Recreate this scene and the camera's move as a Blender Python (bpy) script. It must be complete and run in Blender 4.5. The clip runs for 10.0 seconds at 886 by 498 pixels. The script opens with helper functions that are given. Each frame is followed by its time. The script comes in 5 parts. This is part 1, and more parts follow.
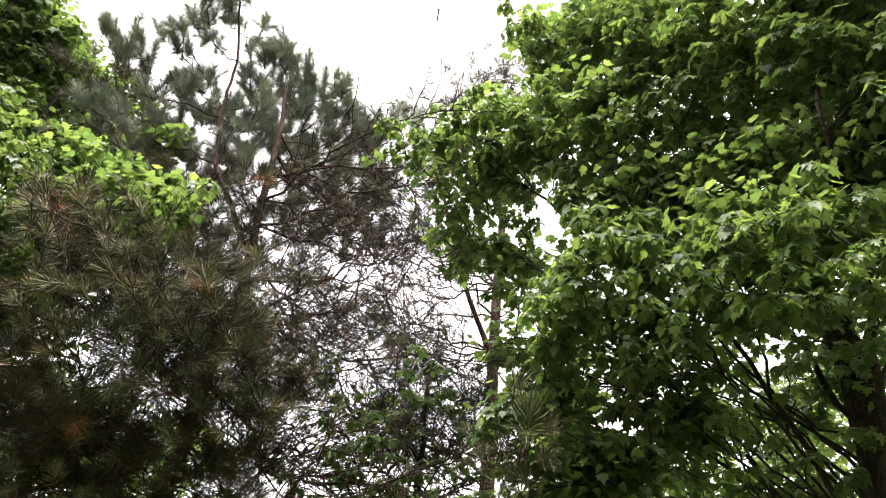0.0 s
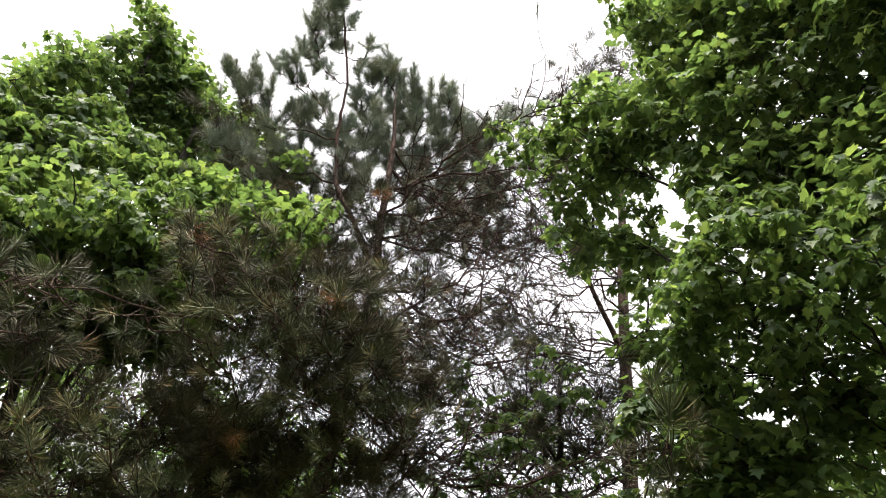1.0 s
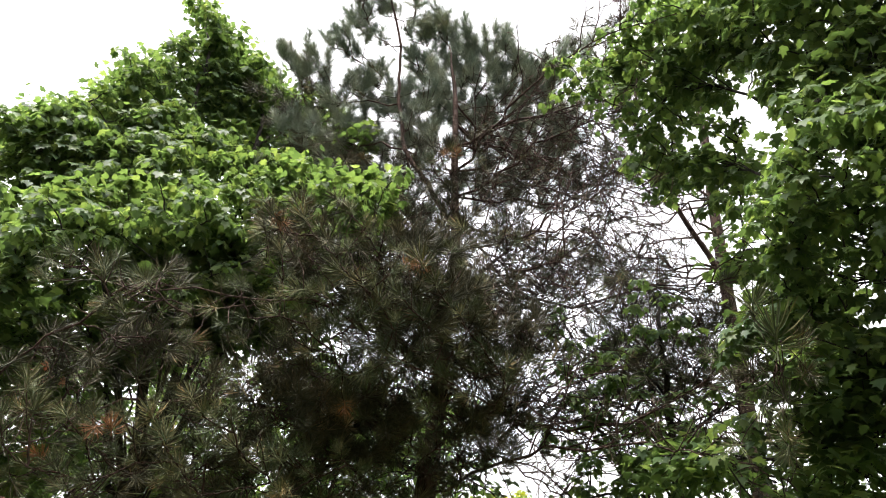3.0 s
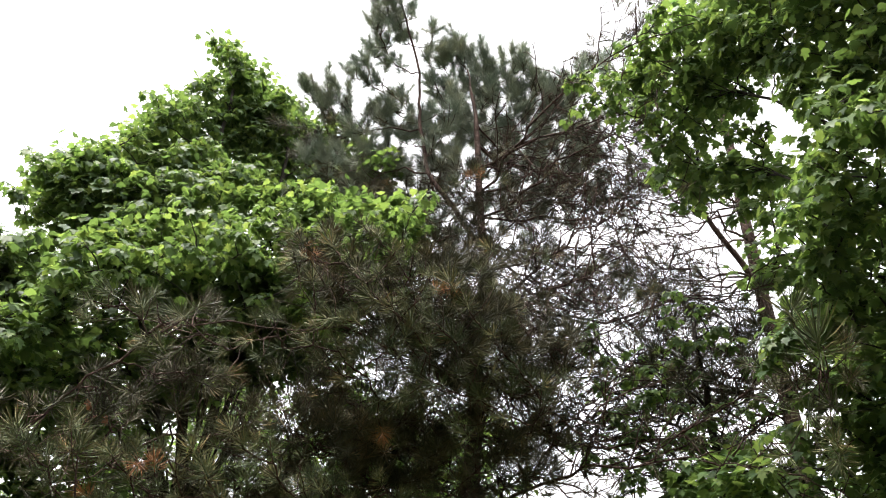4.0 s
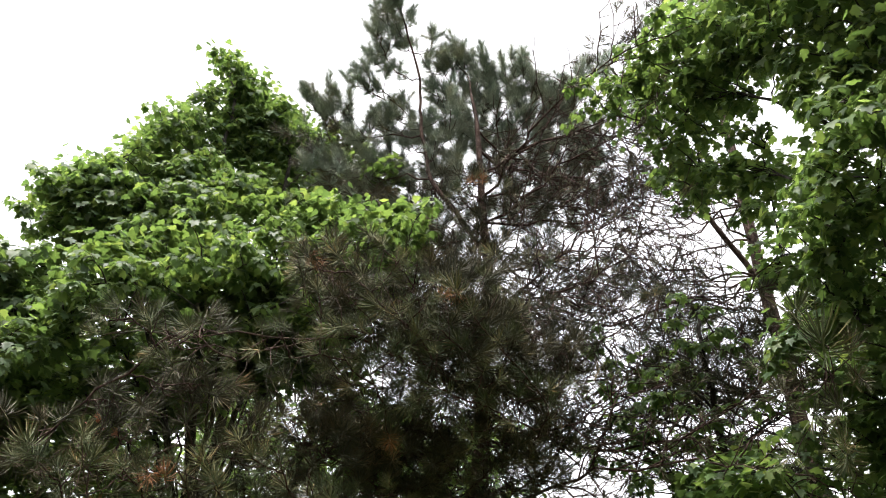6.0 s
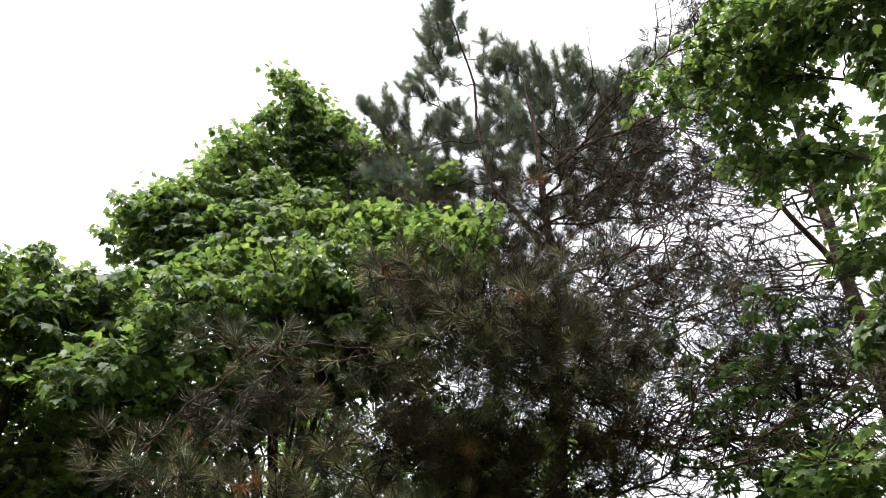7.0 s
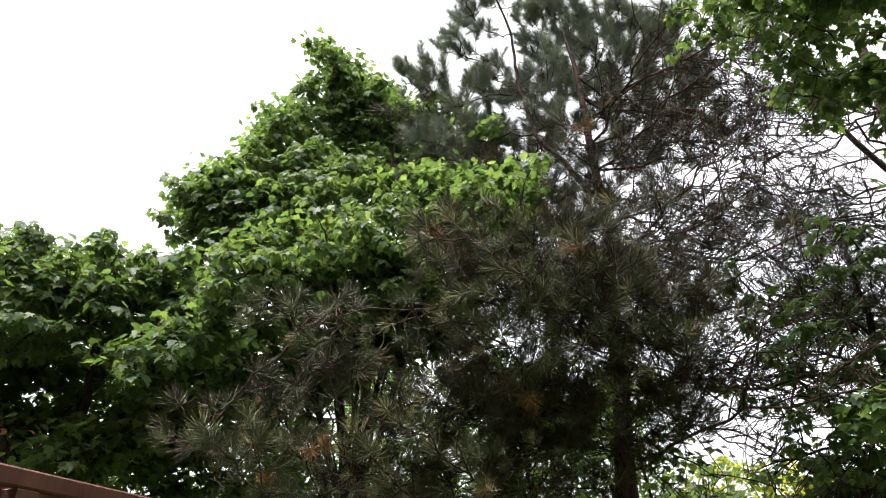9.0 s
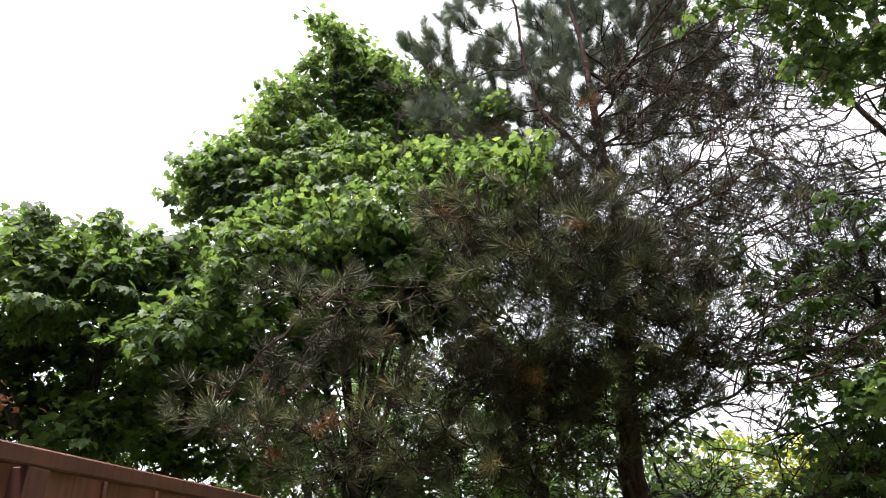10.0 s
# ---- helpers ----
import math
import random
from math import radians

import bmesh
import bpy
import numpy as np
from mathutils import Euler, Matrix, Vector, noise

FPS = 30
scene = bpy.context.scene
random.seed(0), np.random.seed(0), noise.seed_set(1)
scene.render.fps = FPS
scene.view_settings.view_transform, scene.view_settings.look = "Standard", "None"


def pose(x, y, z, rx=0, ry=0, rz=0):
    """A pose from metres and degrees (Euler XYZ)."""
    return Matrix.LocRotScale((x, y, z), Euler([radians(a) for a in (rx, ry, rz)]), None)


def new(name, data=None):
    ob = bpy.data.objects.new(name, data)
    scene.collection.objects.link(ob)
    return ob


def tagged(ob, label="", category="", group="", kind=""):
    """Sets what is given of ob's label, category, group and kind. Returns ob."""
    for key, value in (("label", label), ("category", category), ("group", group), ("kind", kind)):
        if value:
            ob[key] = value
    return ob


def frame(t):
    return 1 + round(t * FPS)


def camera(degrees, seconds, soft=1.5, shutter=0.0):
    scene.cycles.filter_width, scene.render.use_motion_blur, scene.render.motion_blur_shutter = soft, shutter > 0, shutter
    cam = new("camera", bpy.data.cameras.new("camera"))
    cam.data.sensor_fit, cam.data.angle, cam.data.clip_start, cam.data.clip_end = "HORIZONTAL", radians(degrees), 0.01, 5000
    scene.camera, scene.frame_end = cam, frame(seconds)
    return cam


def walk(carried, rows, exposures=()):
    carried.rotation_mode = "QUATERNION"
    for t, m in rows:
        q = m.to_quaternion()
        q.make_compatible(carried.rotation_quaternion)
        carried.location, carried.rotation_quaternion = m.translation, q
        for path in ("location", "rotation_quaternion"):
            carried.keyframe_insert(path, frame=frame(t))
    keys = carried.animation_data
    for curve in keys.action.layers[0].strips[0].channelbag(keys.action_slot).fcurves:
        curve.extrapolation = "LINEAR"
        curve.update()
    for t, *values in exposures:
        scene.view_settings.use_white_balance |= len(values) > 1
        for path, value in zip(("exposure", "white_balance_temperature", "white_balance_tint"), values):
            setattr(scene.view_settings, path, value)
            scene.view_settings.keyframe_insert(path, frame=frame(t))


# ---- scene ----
cam = camera(66.60, 10.0, soft=1.0)
PATH = [
    (0.0, pose(0.005, 0.004, 1.599, 125.60, -5.03, -3.59)),
    (0.5, pose(0.006, 0.008, 1.587, 125.30, -5.85, 0.10)),
    (1.0, pose(-0.011, -0.006, 1.583, 124.72, -6.68, 7.49)),
    (1.5, pose(0.015, -0.013, 1.596, 122.16, -5.41, 14.75)),
    (2.0, pose(0.020, -0.009, 1.606, 118.85, -3.94, 18.17)),
    (2.3, pose(0.034, -0.007, 1.614, 118.19, -3.52, 19.74)),
    (2.5, pose(0.042, -0.005, 1.619, 118.30, -3.27, 18.42)),
    (2.7, pose(0.042, -0.006, 1.619, 118.66, -3.29, 18.17)),
    (3.8, pose(0.035, -0.018, 1.615, 121.66, -2.49, 20.15)),
    (4.0, pose(0.033, -0.020, 1.614, 121.30, -1.99, 21.67)),
    (4.5, pose(0.055, -0.011, 1.619, 119.43, -1.51, 24.88)),
    (5.0, pose(0.057, -0.015, 1.625, 118.67, -0.80, 25.38)),
    (5.5, pose(0.068, -0.019, 1.631, 119.72, -0.81, 24.48)),
    (5.7, pose(0.060, -0.030, 1.629, 120.72, -1.05, 22.32)),
    (6.8, pose(-0.012, -0.110, 1.613, 122.48, -1.06, 25.82)),
    (7.0, pose(-0.015, -0.116, 1.612, 121.75, -1.09, 28.16)),
    (7.5, pose(0.013, -0.088, 1.624, 121.31, -0.87, 31.68)),
    (8.0, pose(0.003, -0.086, 1.620, 120.29, -0.20, 32.66)),
    (8.5, pose(0.010, -0.083, 1.622, 119.16, 0.04, 33.82)),
    (9.0, pose(0.008, -0.084, 1.623, 118.14, 0.48, 34.28)),
    (9.5, pose(0.018, -0.075, 1.626, 117.68, 0.52, 34.27)),
    (10.0, pose(0.015, -0.076, 1.630, 116.17, 0.61, 34.95)),
]
walk(cam, PATH, exposures=[(0.0, 2.59, 6850, 14), (0.5, 2.27, 6800, 13), (1.0, 2.14, 6680, 12), (1.5, 2.04, 6600, 11), (2.5, 2.19, 6600, 11), (4.0, 2.33, 6600, 11), (5.5, 2.28, 6600, 11), (7.0, 1.97, 6500, 10), (9.0, 2.01, 6500, 10), (10.0, 2.13, 6500, 10)])

# ---------------------------------------------------------------- light
SUN_EL, SUN_AZ = radians(74), radians(215)      # high and veiled, behind the camera
world = bpy.data.worlds.new("overcast_sky")
scene.world = world
world.use_nodes = True
wn, wl = world.node_tree.nodes, world.node_tree.links
wn.clear()
sky = wn.new("ShaderNodeTexSky")
sky.sky_type, sky.sun_disc = "NISHITA", False
sky.sun_elevation, sky.sun_rotation = SUN_EL, SUN_AZ
sky.air_density, sky.dust_density, sky.ozone_density = 1.0, 6.0, 1.0
veil = wn.new("ShaderNodeHueSaturation")        # cloud takes the blue out
veil.inputs["Saturation"].default_value = 0.12
veil.inputs["Value"].default_value = 1.0
bg = wn.new("ShaderNodeBackground")
bg.inputs["Strength"].default_value = 0.15
wo = wn.new("ShaderNodeOutputWorld")
wl.new(sky.outputs[0], veil.inputs["Color"])
wl.new(veil.outputs[0], bg.inputs["Color"])
wl.new(bg.outputs[0], wo.inputs["Surface"])

sun_data = bpy.data.lights.new("sun", "SUN")
sun_data.energy, sun_data.angle, sun_data.color = 1.4, radians(24), (1.0, 0.96, 0.88)
sun = new("sun", sun_data)
sun_dir = Vector((math.sin(SUN_AZ) * math.cos(SUN_EL), math.cos(SUN_AZ) * math.cos(SUN_EL), math.sin(SUN_EL)))
sun.rotation_euler = sun_dir.to_track_quat("Z", "Y").to_euler()
sun.location = (0, 0, 30)


# ---------------------------------------------------------------- materials
def material(name):
    m = bpy.data.materials.new(name)
    m.use_nodes = True
    nt = m.node_tree
    nt.nodes.clear()
    return m, nt.nodes, nt.links


def ramp_node(n, stops):
    r = n.new("ShaderNodeValToRGB")
    e = r.color_ramp.elements
    e[0].position, e[0].color = stops[0][0], (*stops[0][1], 1)
    e[1].position, e[1].color = stops[-1][0], (*stops[-1][1], 1)
    for pos, col in stops[1:-1]:
        e.new(pos).color = (*col, 1)
    return r


def piece_random(n, l):
    """One random value a piece: for joined pieces by island, for single ones by object."""
    geo, info = n.new("ShaderNodeNewGeometry"), n.new("ShaderNodeObjectInfo")
    add, frac = n.new("ShaderNodeMath"), n.new("ShaderNodeMath")
    add.operation, frac.operation = "ADD", "FRACT"
    l.new(geo.outputs["Random Per Island"], add.inputs[0])
    l.new(info.outputs["Random"], add.inputs[1])
    l.new(add.outputs[0], frac.inputs[0])
    return frac.outputs[0]


def leaf_material(name, stops, glow=0.42, rough=0.42):
    """A thin leaf: glossy skin over a diffuse body that lets light through."""
    m, n, l = material(name)
    rnd = piece_random(n, l)
    col = ramp_node(n, stops)
    l.new(rnd, col.inputs[0])
    tex, noi = n.new("ShaderNodeTexCoord"), n.new("ShaderNodeTexNoise")
    noi.inputs["Scale"].default_value = 1.7
    noi.inputs["Detail"].default_value = 3
    l.new(tex.outputs["Object"], noi.inputs["Vector"])
    hs = n.new("ShaderNodeHueSaturation")
    mr = n.new("ShaderNodeMapRange")
    mr.inputs[1].default_value, mr.inputs[2].default_value = 0.3, 0.7
    mr.inputs[3].default_value, mr.inputs[4].default_value = 0.75, 1.25
    l.new(noi.outputs[0], mr.inputs[0])
    l.new(mr.outputs[0], hs.inputs["Value"])
    l.new(col.outputs[0], hs.inputs["Color"])
    body, through_light = n.new("ShaderNodeBsdfPrincipled"), n.new("ShaderNodeBsdfTranslucent")
    body.inputs["Roughness"].default_value = rough
    body.inputs["Specular IOR Level"].default_value = 0.22
    l.new(hs.outputs[0], body.inputs["Base Color"])
    warm = n.new("ShaderNodeMix")
    warm.data_type, warm.blend_type = "RGBA", "MULTIPLY"
    warm.inputs[0].default_value = 1.0
    warm.inputs[7].default_value = (1.70, 1.62, 0.84, 1)
    l.new(hs.outputs[0], warm.inputs[6])
    l.new(warm.outputs[2], through_light.inputs["Color"])
    mix, out = n.new("ShaderNodeMixShader"), n.new("ShaderNodeOutputMaterial")
    mix.inputs[0].default_value = glow
    l.new(body.outputs[0], mix.inputs[1])
    l.new(through_light.outputs[0], mix.inputs[2])
    l.new(mix.outputs[0], out.inputs["Surface"])
    return m


def needle_material(name, stops):
    """Needles: the tint wanders from shoot to shoot, each needle a little off it."""
    m, n, l = material(name)
    rnd = piece_random(n, l)
    geo, noi = n.new("ShaderNodeNewGeometry"), n.new("ShaderNodeTexNoise")
    noi.inputs["Scale"].default_value, noi.inputs["Detail"].default_value = 3.2, 2
    l.new(geo.outputs["Position"], noi.inputs["Vector"])
    spread = n.new("ShaderNodeMapRange")
    spread.inputs[1].default_value, spread.inputs[2].default_value = 0.32, 0.72
    spread.inputs[3].default_value, spread.inputs[4].default_value = -0.16, 0.50
    spread.clamp = False
    l.new(noi.outputs[0], spread.inputs[0])
    mix = n.new("ShaderNodeMath")
    mix.operation = "MULTIPLY_ADD"
    mix.inputs[1].default_value = 0.5
    l.new(rnd, mix.inputs[0])
    l.new(spread.outputs[0], mix.inputs[2])
    col = ramp_node(n, stops)
    l.new(mix.outputs[0], col.inputs[0])
    body, out = n.new("ShaderNodeBsdfPrincipled"), n.new("ShaderNodeOutputMaterial")
    body.inputs["Roughness"].default_value = 0.55
    body.inputs["Specular IOR Level"].default_value = 0.12
    l.new(col.outputs[0], body.inputs["Base Color"])
    l.new(body.outputs[0], out.inputs["Surface"])
    return m


def bark_material(name, dark, light, scale=14.0, depth=0.02):
    m, n, l = material(name)
    tex, mapn = n.new("ShaderNodeTexCoord"), n.new("ShaderNodeMapping")
    mapn.inputs["Scale"].default_value = (1, 1, 0.28)
    l.new(tex.outputs["Object"], mapn.inputs["Vector"])
    vor, noi = n.new("ShaderNodeTexVoronoi"), n.new("ShaderNodeTexNoise")
    vor.feature = "DISTANCE_TO_EDGE"
    vor.inputs["Scale"].default_value = scale
    noi.inputs["Scale"].default_value = scale * 2.5
    noi.inputs["Detail"].default_value = 6
    l.new(mapn.outputs[0], vor.inputs["Vector"])
    l.new(tex.outputs["Object"], noi.inputs["Vector"])
    mul = n.new("ShaderNodeMath")
    mul.operation = "MULTIPLY_ADD"
    mul.inputs[1].default_value = 2.2
    l.new(vor.outputs["Distance"], mul.inputs[0])
    l.new(noi.outputs[0], mul.inputs[2])
    col = ramp_node(n, [(0.35, dark), (0.95, light)])
    l.new(mul.outputs[0], col.inputs[0])
    bump = n.new("ShaderNodeBump")
    bump.inputs["Strength"].default_value, bump.inputs["Distance"].default_value = 0.9, depth
    l.new(mul.outputs[0], bump.inputs["Height"])
    body, out = n.new("ShaderNodeBsdfPrincipled"), n.new("ShaderNodeOutputMaterial")
    body.inputs["Roughness"].default_value = 0.9
    body.inputs["Specular IOR Level"].default_value = 0.15
    l.new(col.outputs[0], body.inputs["Base Color"])
    l.new(bump.outputs[0], body.inputs["Normal"])
    l.new(body.outputs[0], out.inputs["Surface"])
    return m


def stained_wood(name, dark, light):
    m, n, l = material(name)
    tex, info = n.new("ShaderNodeTexCoord"), n.new("ShaderNodeObjectInfo")
    shift = n.new("ShaderNodeVectorMath")
    shift.operation = "ADD"
    sc = n.new("ShaderNodeVectorMath")
    sc.operation = "SCALE"
    sc.inputs[0].default_value = (7.0, 3.0, 11.0)
    l.new(info.outputs["Random"], sc.inputs["Scale"])
    l.new(tex.outputs["Object"], shift.inputs[0])
    l.new(sc.outputs[0], shift.inputs[1])
    mapn = n.new("ShaderNodeMapping")
    mapn.inputs["Scale"].default_value = (60, 60, 2.5)
    l.new(shift.outputs[0], mapn.inputs["Vector"])
    grain, stain = n.new("ShaderNodeTexNoise"), n.new("ShaderNodeTexNoise")
    grain.inputs["Scale"].default_value, grain.inputs["Detail"].default_value = 1.0, 5
    stain.inputs["Scale"].default_value, stain.inputs["Detail"].default_value = 6.0, 4
    l.new(mapn.outputs[0], grain.inputs["Vector"])
    l.new(shift.outputs[0], stain.inputs["Vector"])
    mix = n.new("ShaderNodeMath")
    mix.operation = "MULTIPLY_ADD"
    mix.inputs[1].default_value = 0.55
    l.new(grain.outputs[0], mix.inputs[0])
    half = n.new("ShaderNodeMath")
    half.operation = "MULTIPLY"
    half.inputs[1].default_value = 0.45
    l.new(stain.outputs[0], half.inputs[0])
    l.new(half.outputs[0], mix.inputs[2])
    col = ramp_node(n, [(0.36, dark), (0.64, light)])
    l.new(mix.outputs[0], col.inputs[0])
    bump = n.new("ShaderNodeBump")
    bump.inputs["Strength"].default_value, bump.inputs["Distance"].default_value = 0.4, 0.002
    l.new(grain.outputs[0], bump.inputs["Height"])
    body, out = n.new("ShaderNodeBsdfPrincipled"), n.new("ShaderNodeOutputMaterial")
    body.inputs["Roughness"].default_value = 0.6
    l.new(col.outputs[0], body.inputs["Base Color"])
    l.new(bump.outputs[0], body.inputs["Normal"])
    l.new(body.outputs[0], out.inputs["Surface"])
    return m


def ground_material():
    m, n, l = material("lawn")
    tex, big, fine = n.new("ShaderNodeTexCoord"), n.new("ShaderNodeTexNoise"), n.new("ShaderNodeTexNoise")
    big.inputs["Scale"].default_value, fine.inputs["Scale"].default_value = 0.6, 40
    fine.inputs["Detail"].default_value = 6
    l.new(tex.outputs["Object"], big.inputs["Vector"])
    l.new(tex.outputs["Object"], fine.inputs["Vector"])
    add = n.new("ShaderNodeMath")
    l.new(big.outputs[0], add.inputs[0])
    l.new(fine.outputs[0], add.inputs[1])
    col = ramp_node(n, [(0.7, (0.035, 0.05, 0.015)), (1.0, (0.05, 0.10, 0.02)), (1.3, (0.12, 0.11, 0.05))])
    l.new(add.outputs[0], col.inputs[0])
    bump = n.new("ShaderNodeBump")
    bump.inputs["Distance"].default_value = 0.03
    l.new(fine.outputs[0], bump.inputs["Height"])
    body, out = n.new("ShaderNodeBsdfPrincipled"), n.new("ShaderNodeOutputMaterial")
    body.inputs["Roughness"].default_value = 0.95
    l.new(col.outputs[0], body.inputs["Base Color"])
    l.new(bump.outputs[0], body.inputs["Normal"])
    l.new(body.outputs[0], out.inputs["Surface"])
    return m


MAPLE_LEAF = leaf_material("maple_leaf", [(0.0, (0.045, 0.080, 0.038)), (0.45, (0.067, 0.112, 0.047)), (0.8, (0.092, 0.145, 0.056)), (1.0, (0.132, 0.182, 0.072))], glow=0.55, rough=0.45)
SHRUB_LEAF = leaf_material("shrub_leaf", [(0.0, (0.085, 0.120, 0.012)), (0.6, (0.180, 0.215, 0.022)), (1.0, (0.29, 0.29, 0.045))], glow=0.5)
# top needles: colour paled to carry skylight and haze
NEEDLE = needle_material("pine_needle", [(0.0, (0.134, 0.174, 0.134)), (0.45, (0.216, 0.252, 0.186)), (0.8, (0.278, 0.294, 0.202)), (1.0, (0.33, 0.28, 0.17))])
# browner old needles, with the shade inside the crown darkened into their colour
SHADED_OLD_NEEDLE = needle_material("shaded_old_pine_needle", [(0.0, (0.030, 0.033, 0.022)), (0.45, (0.060, 0.058, 0.035)), (0.78, (0.115, 0.098, 0.054)), (0.92, (0.21, 0.155, 0.085)), (1.0, (0.30, 0.19, 0.10))])
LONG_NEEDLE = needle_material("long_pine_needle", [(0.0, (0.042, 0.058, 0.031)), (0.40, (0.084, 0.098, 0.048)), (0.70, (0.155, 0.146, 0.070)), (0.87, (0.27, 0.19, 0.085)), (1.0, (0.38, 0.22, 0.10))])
RUSSET_LEAF = leaf_material("russet_leaf", [(0.0, (0.13, 0.045, 0.035)), (0.6, (0.22, 0.085, 0.065)), (1.0, (0.30, 0.15, 0.10))], glow=0.3)
DEAD_NEEDLE = needle_material("dead_pine_needle", [(0.0, (0.13, 0.065, 0.03)), (0.6, (0.26, 0.12, 0.05)), (1.0, (0.36, 0.19, 0.08))])
PINE_BARK = bark_material("pine_bark", (0.018, 0.011, 0.009), (0.064, 0.040, 0.032), 16)
MAPLE_BARK = bark_material("maple_bark", (0.010, 0.009, 0.007), (0.036, 0.031, 0.027), 26, 0.008)
FENCE_WOOD = stained_wood("fence_wood", (0.085, 0.028, 0.018), (0.20, 0.072, 0.045))
FENCE_RAIL = stained_wood("fence_rail_wood", (0.062, 0.021, 0.015), (0.115, 0.041, 0.028))
LAWN = ground_material()
SHADE_WALL = bark_material("shade_wall_render", (0.17, 0.12, 0.10), (0.26, 0.19, 0.16), 9, 0.003)


# ---------------------------------------------------------------- mesh tools
def mesh_of(name, verts, tris, mat, smooth=False):
    verts = np.asarray(verts, dtype=np.float32).reshape(-1, 3)
    tris = np.asarray(tris, dtype=np.int32).reshape(-1, 3)
    me = bpy.data.meshes.new(name)
    me.vertices.add(len(verts))
    me.vertices.foreach_set("co", verts.ravel())
    me.loops.add(tris.size)
    me.loops.foreach_set("vertex_index", tris.ravel())
    me.polygons.add(len(tris))
    me.polygons.foreach_set("loop_start", np.arange(0, tris.size, 3, dtype=np.int32))
    me.polygons.foreach_set("loop_total", np.full(len(tris), 3, dtype=np.int32))
    if smooth:
        me.polygons.foreach_set("use_smooth", np.ones(len(tris), dtype=bool))
    me.materials.append(mat)
    me.update(calc_edges=True)
    return me


def part(name, me, parent, label=""):
    ob = new(name, me)
    ob.parent = parent
    return tagged(ob, label)


class Wood:
    """Collects tapered branch tubes into one mesh."""

    def __init__(self):
        self.v, self.t, self.n = [], [], 0

    def tube(self, pts, radii, sides=5):
        pts = np.asarray(pts, float)
        k = len(pts)
        d = np.gradient(pts, axis=0)
        d /= np.linalg.norm(d, axis=1)[:, None] + 1e-9
        ref = np.array([0.31, 0.17, 0.93]) if abs(d[:, 2]).mean() < 0.8 else np.array([0.93, 0.2, 0.1])
        a = np.cross(d, ref)
        a /= np.linalg.norm(a, axis=1)[:, None] + 1e-9
        b = np.cross(d, a)
        th = np.arange(sides) * 2 * np.pi / sides
        ring = a[:, None, :] * np.cos(th)[None, :, None] + b[:, None, :] * np.sin(th)[None, :, None]
        v = pts[:, None, :] + ring * np.asarray(radii, float)[:, None, None]
        i = np.arange(k - 1)[:, None] * sides
        j = np.arange(sides)[None, :]
        j2 = (j + 1) % sides
        q = np.stack([i + j, i + j2, i + sides + j2, i + sides + j], -1).reshape(-1, 4)
        cap = [[(k - 1) * sides, (k - 1) * sides + s, (k - 1) * sides + s + 1] for s in range(1, sides - 1)]
        self.v.append(v.reshape(-1, 3))
        self.t.append(np.concatenate([q[:, [0, 1, 2]], q[:, [0, 2, 3]], np.array(cap)]) + self.n)
        self.n += k * sides

    def mesh(self, name, mat):
        return mesh_of(name, np.concatenate(self.v), np.concatenate(self.t), mat, True)


def arc(a, b, lift, steps, rng, wobble=0.03):
    """A branch line from a to b that bows upward by lift and wanders a little."""
    a, b = np.asarray(a, float), np.asarray(b, float)
    s = np.linspace(0, 1, steps)[:, None]
    p = a + (b - a) * s
    p[:, 2] += lift * 4 * s[:, 0] * (1 - s[:, 0])
    length = np.linalg.norm(b - a)
    p[1:-1] += rng.normal(0, wobble * length, (steps - 2, 3)) * (1 - s[1:-1] * 0.5)
    return p


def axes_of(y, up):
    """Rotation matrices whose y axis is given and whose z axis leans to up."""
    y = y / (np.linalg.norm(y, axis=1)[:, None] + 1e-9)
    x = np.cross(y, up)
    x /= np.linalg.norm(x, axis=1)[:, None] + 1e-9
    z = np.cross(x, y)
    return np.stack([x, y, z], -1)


def scatter(template, m, p, s):
    """Copies of a template (verts, tris) at rotations m, places p and sizes s."""
    v, t = template
    out = np.einsum("kij,vj->kvi", m, v) * s[:, None, None] + p[:, None, :]
    tris = t[None] + (np.arange(len(p)) * len(v))[:, None, None]
    return out.reshape(-1, 3), tris.reshape(-1, 3)


def maple_leaf(fine=True, stalk=True, lobes=None):
    """A five-lobed leaf 1 wide, base at the origin, tip along y, folded at the midrib and curled."""
    half = [(0.03, 0.0), (0.20, -0.10), (0.31, -0.03), (0.36, 0.07), (0.53, 0.10), (0.32, 0.22), (0.42, 0.34), (0.53, 0.50),
            (0.33, 0.45), (0.17, 0.40), (0.18, 0.54), (0.24, 0.70), (0.09, 0.75)] if fine else \
           [(0.05, -0.03), (0.31, -0.13), (0.28, 0.03), (0.54, 0.14), (0.33, 0.29), (0.49, 0.58), (0.19, 0.56)]
    half = lobes or half
    line = half + [(0.0, 0.96)] + [(-x, y) for x, y in reversed(half)]
    v = [(0.0, 0.30, 0.0)] + [(x, y, 0.0) for x, y in line]
    v = np.array(v)
    v[:, 2] = 0.20 * np.abs(v[:, 0]) - 0.22 * (v[:, 1] - 0.2) ** 2 - 0.25 * v[:, 0] ** 2
    k = len(line)
    t = [(0, 1 + i, 1 + (i + 1) % k) for i in range(k)]
    if not stalk:
        return v, np.array(t)
    n = len(v)
    v = np.concatenate([v, [(-0.012, 0.02, 0.0), (0.012, 0.02, 0.0), (0.0, -0.5, 0.06)]])
    t.append((n, n + 1, n + 2))
    return v, np.array(t)


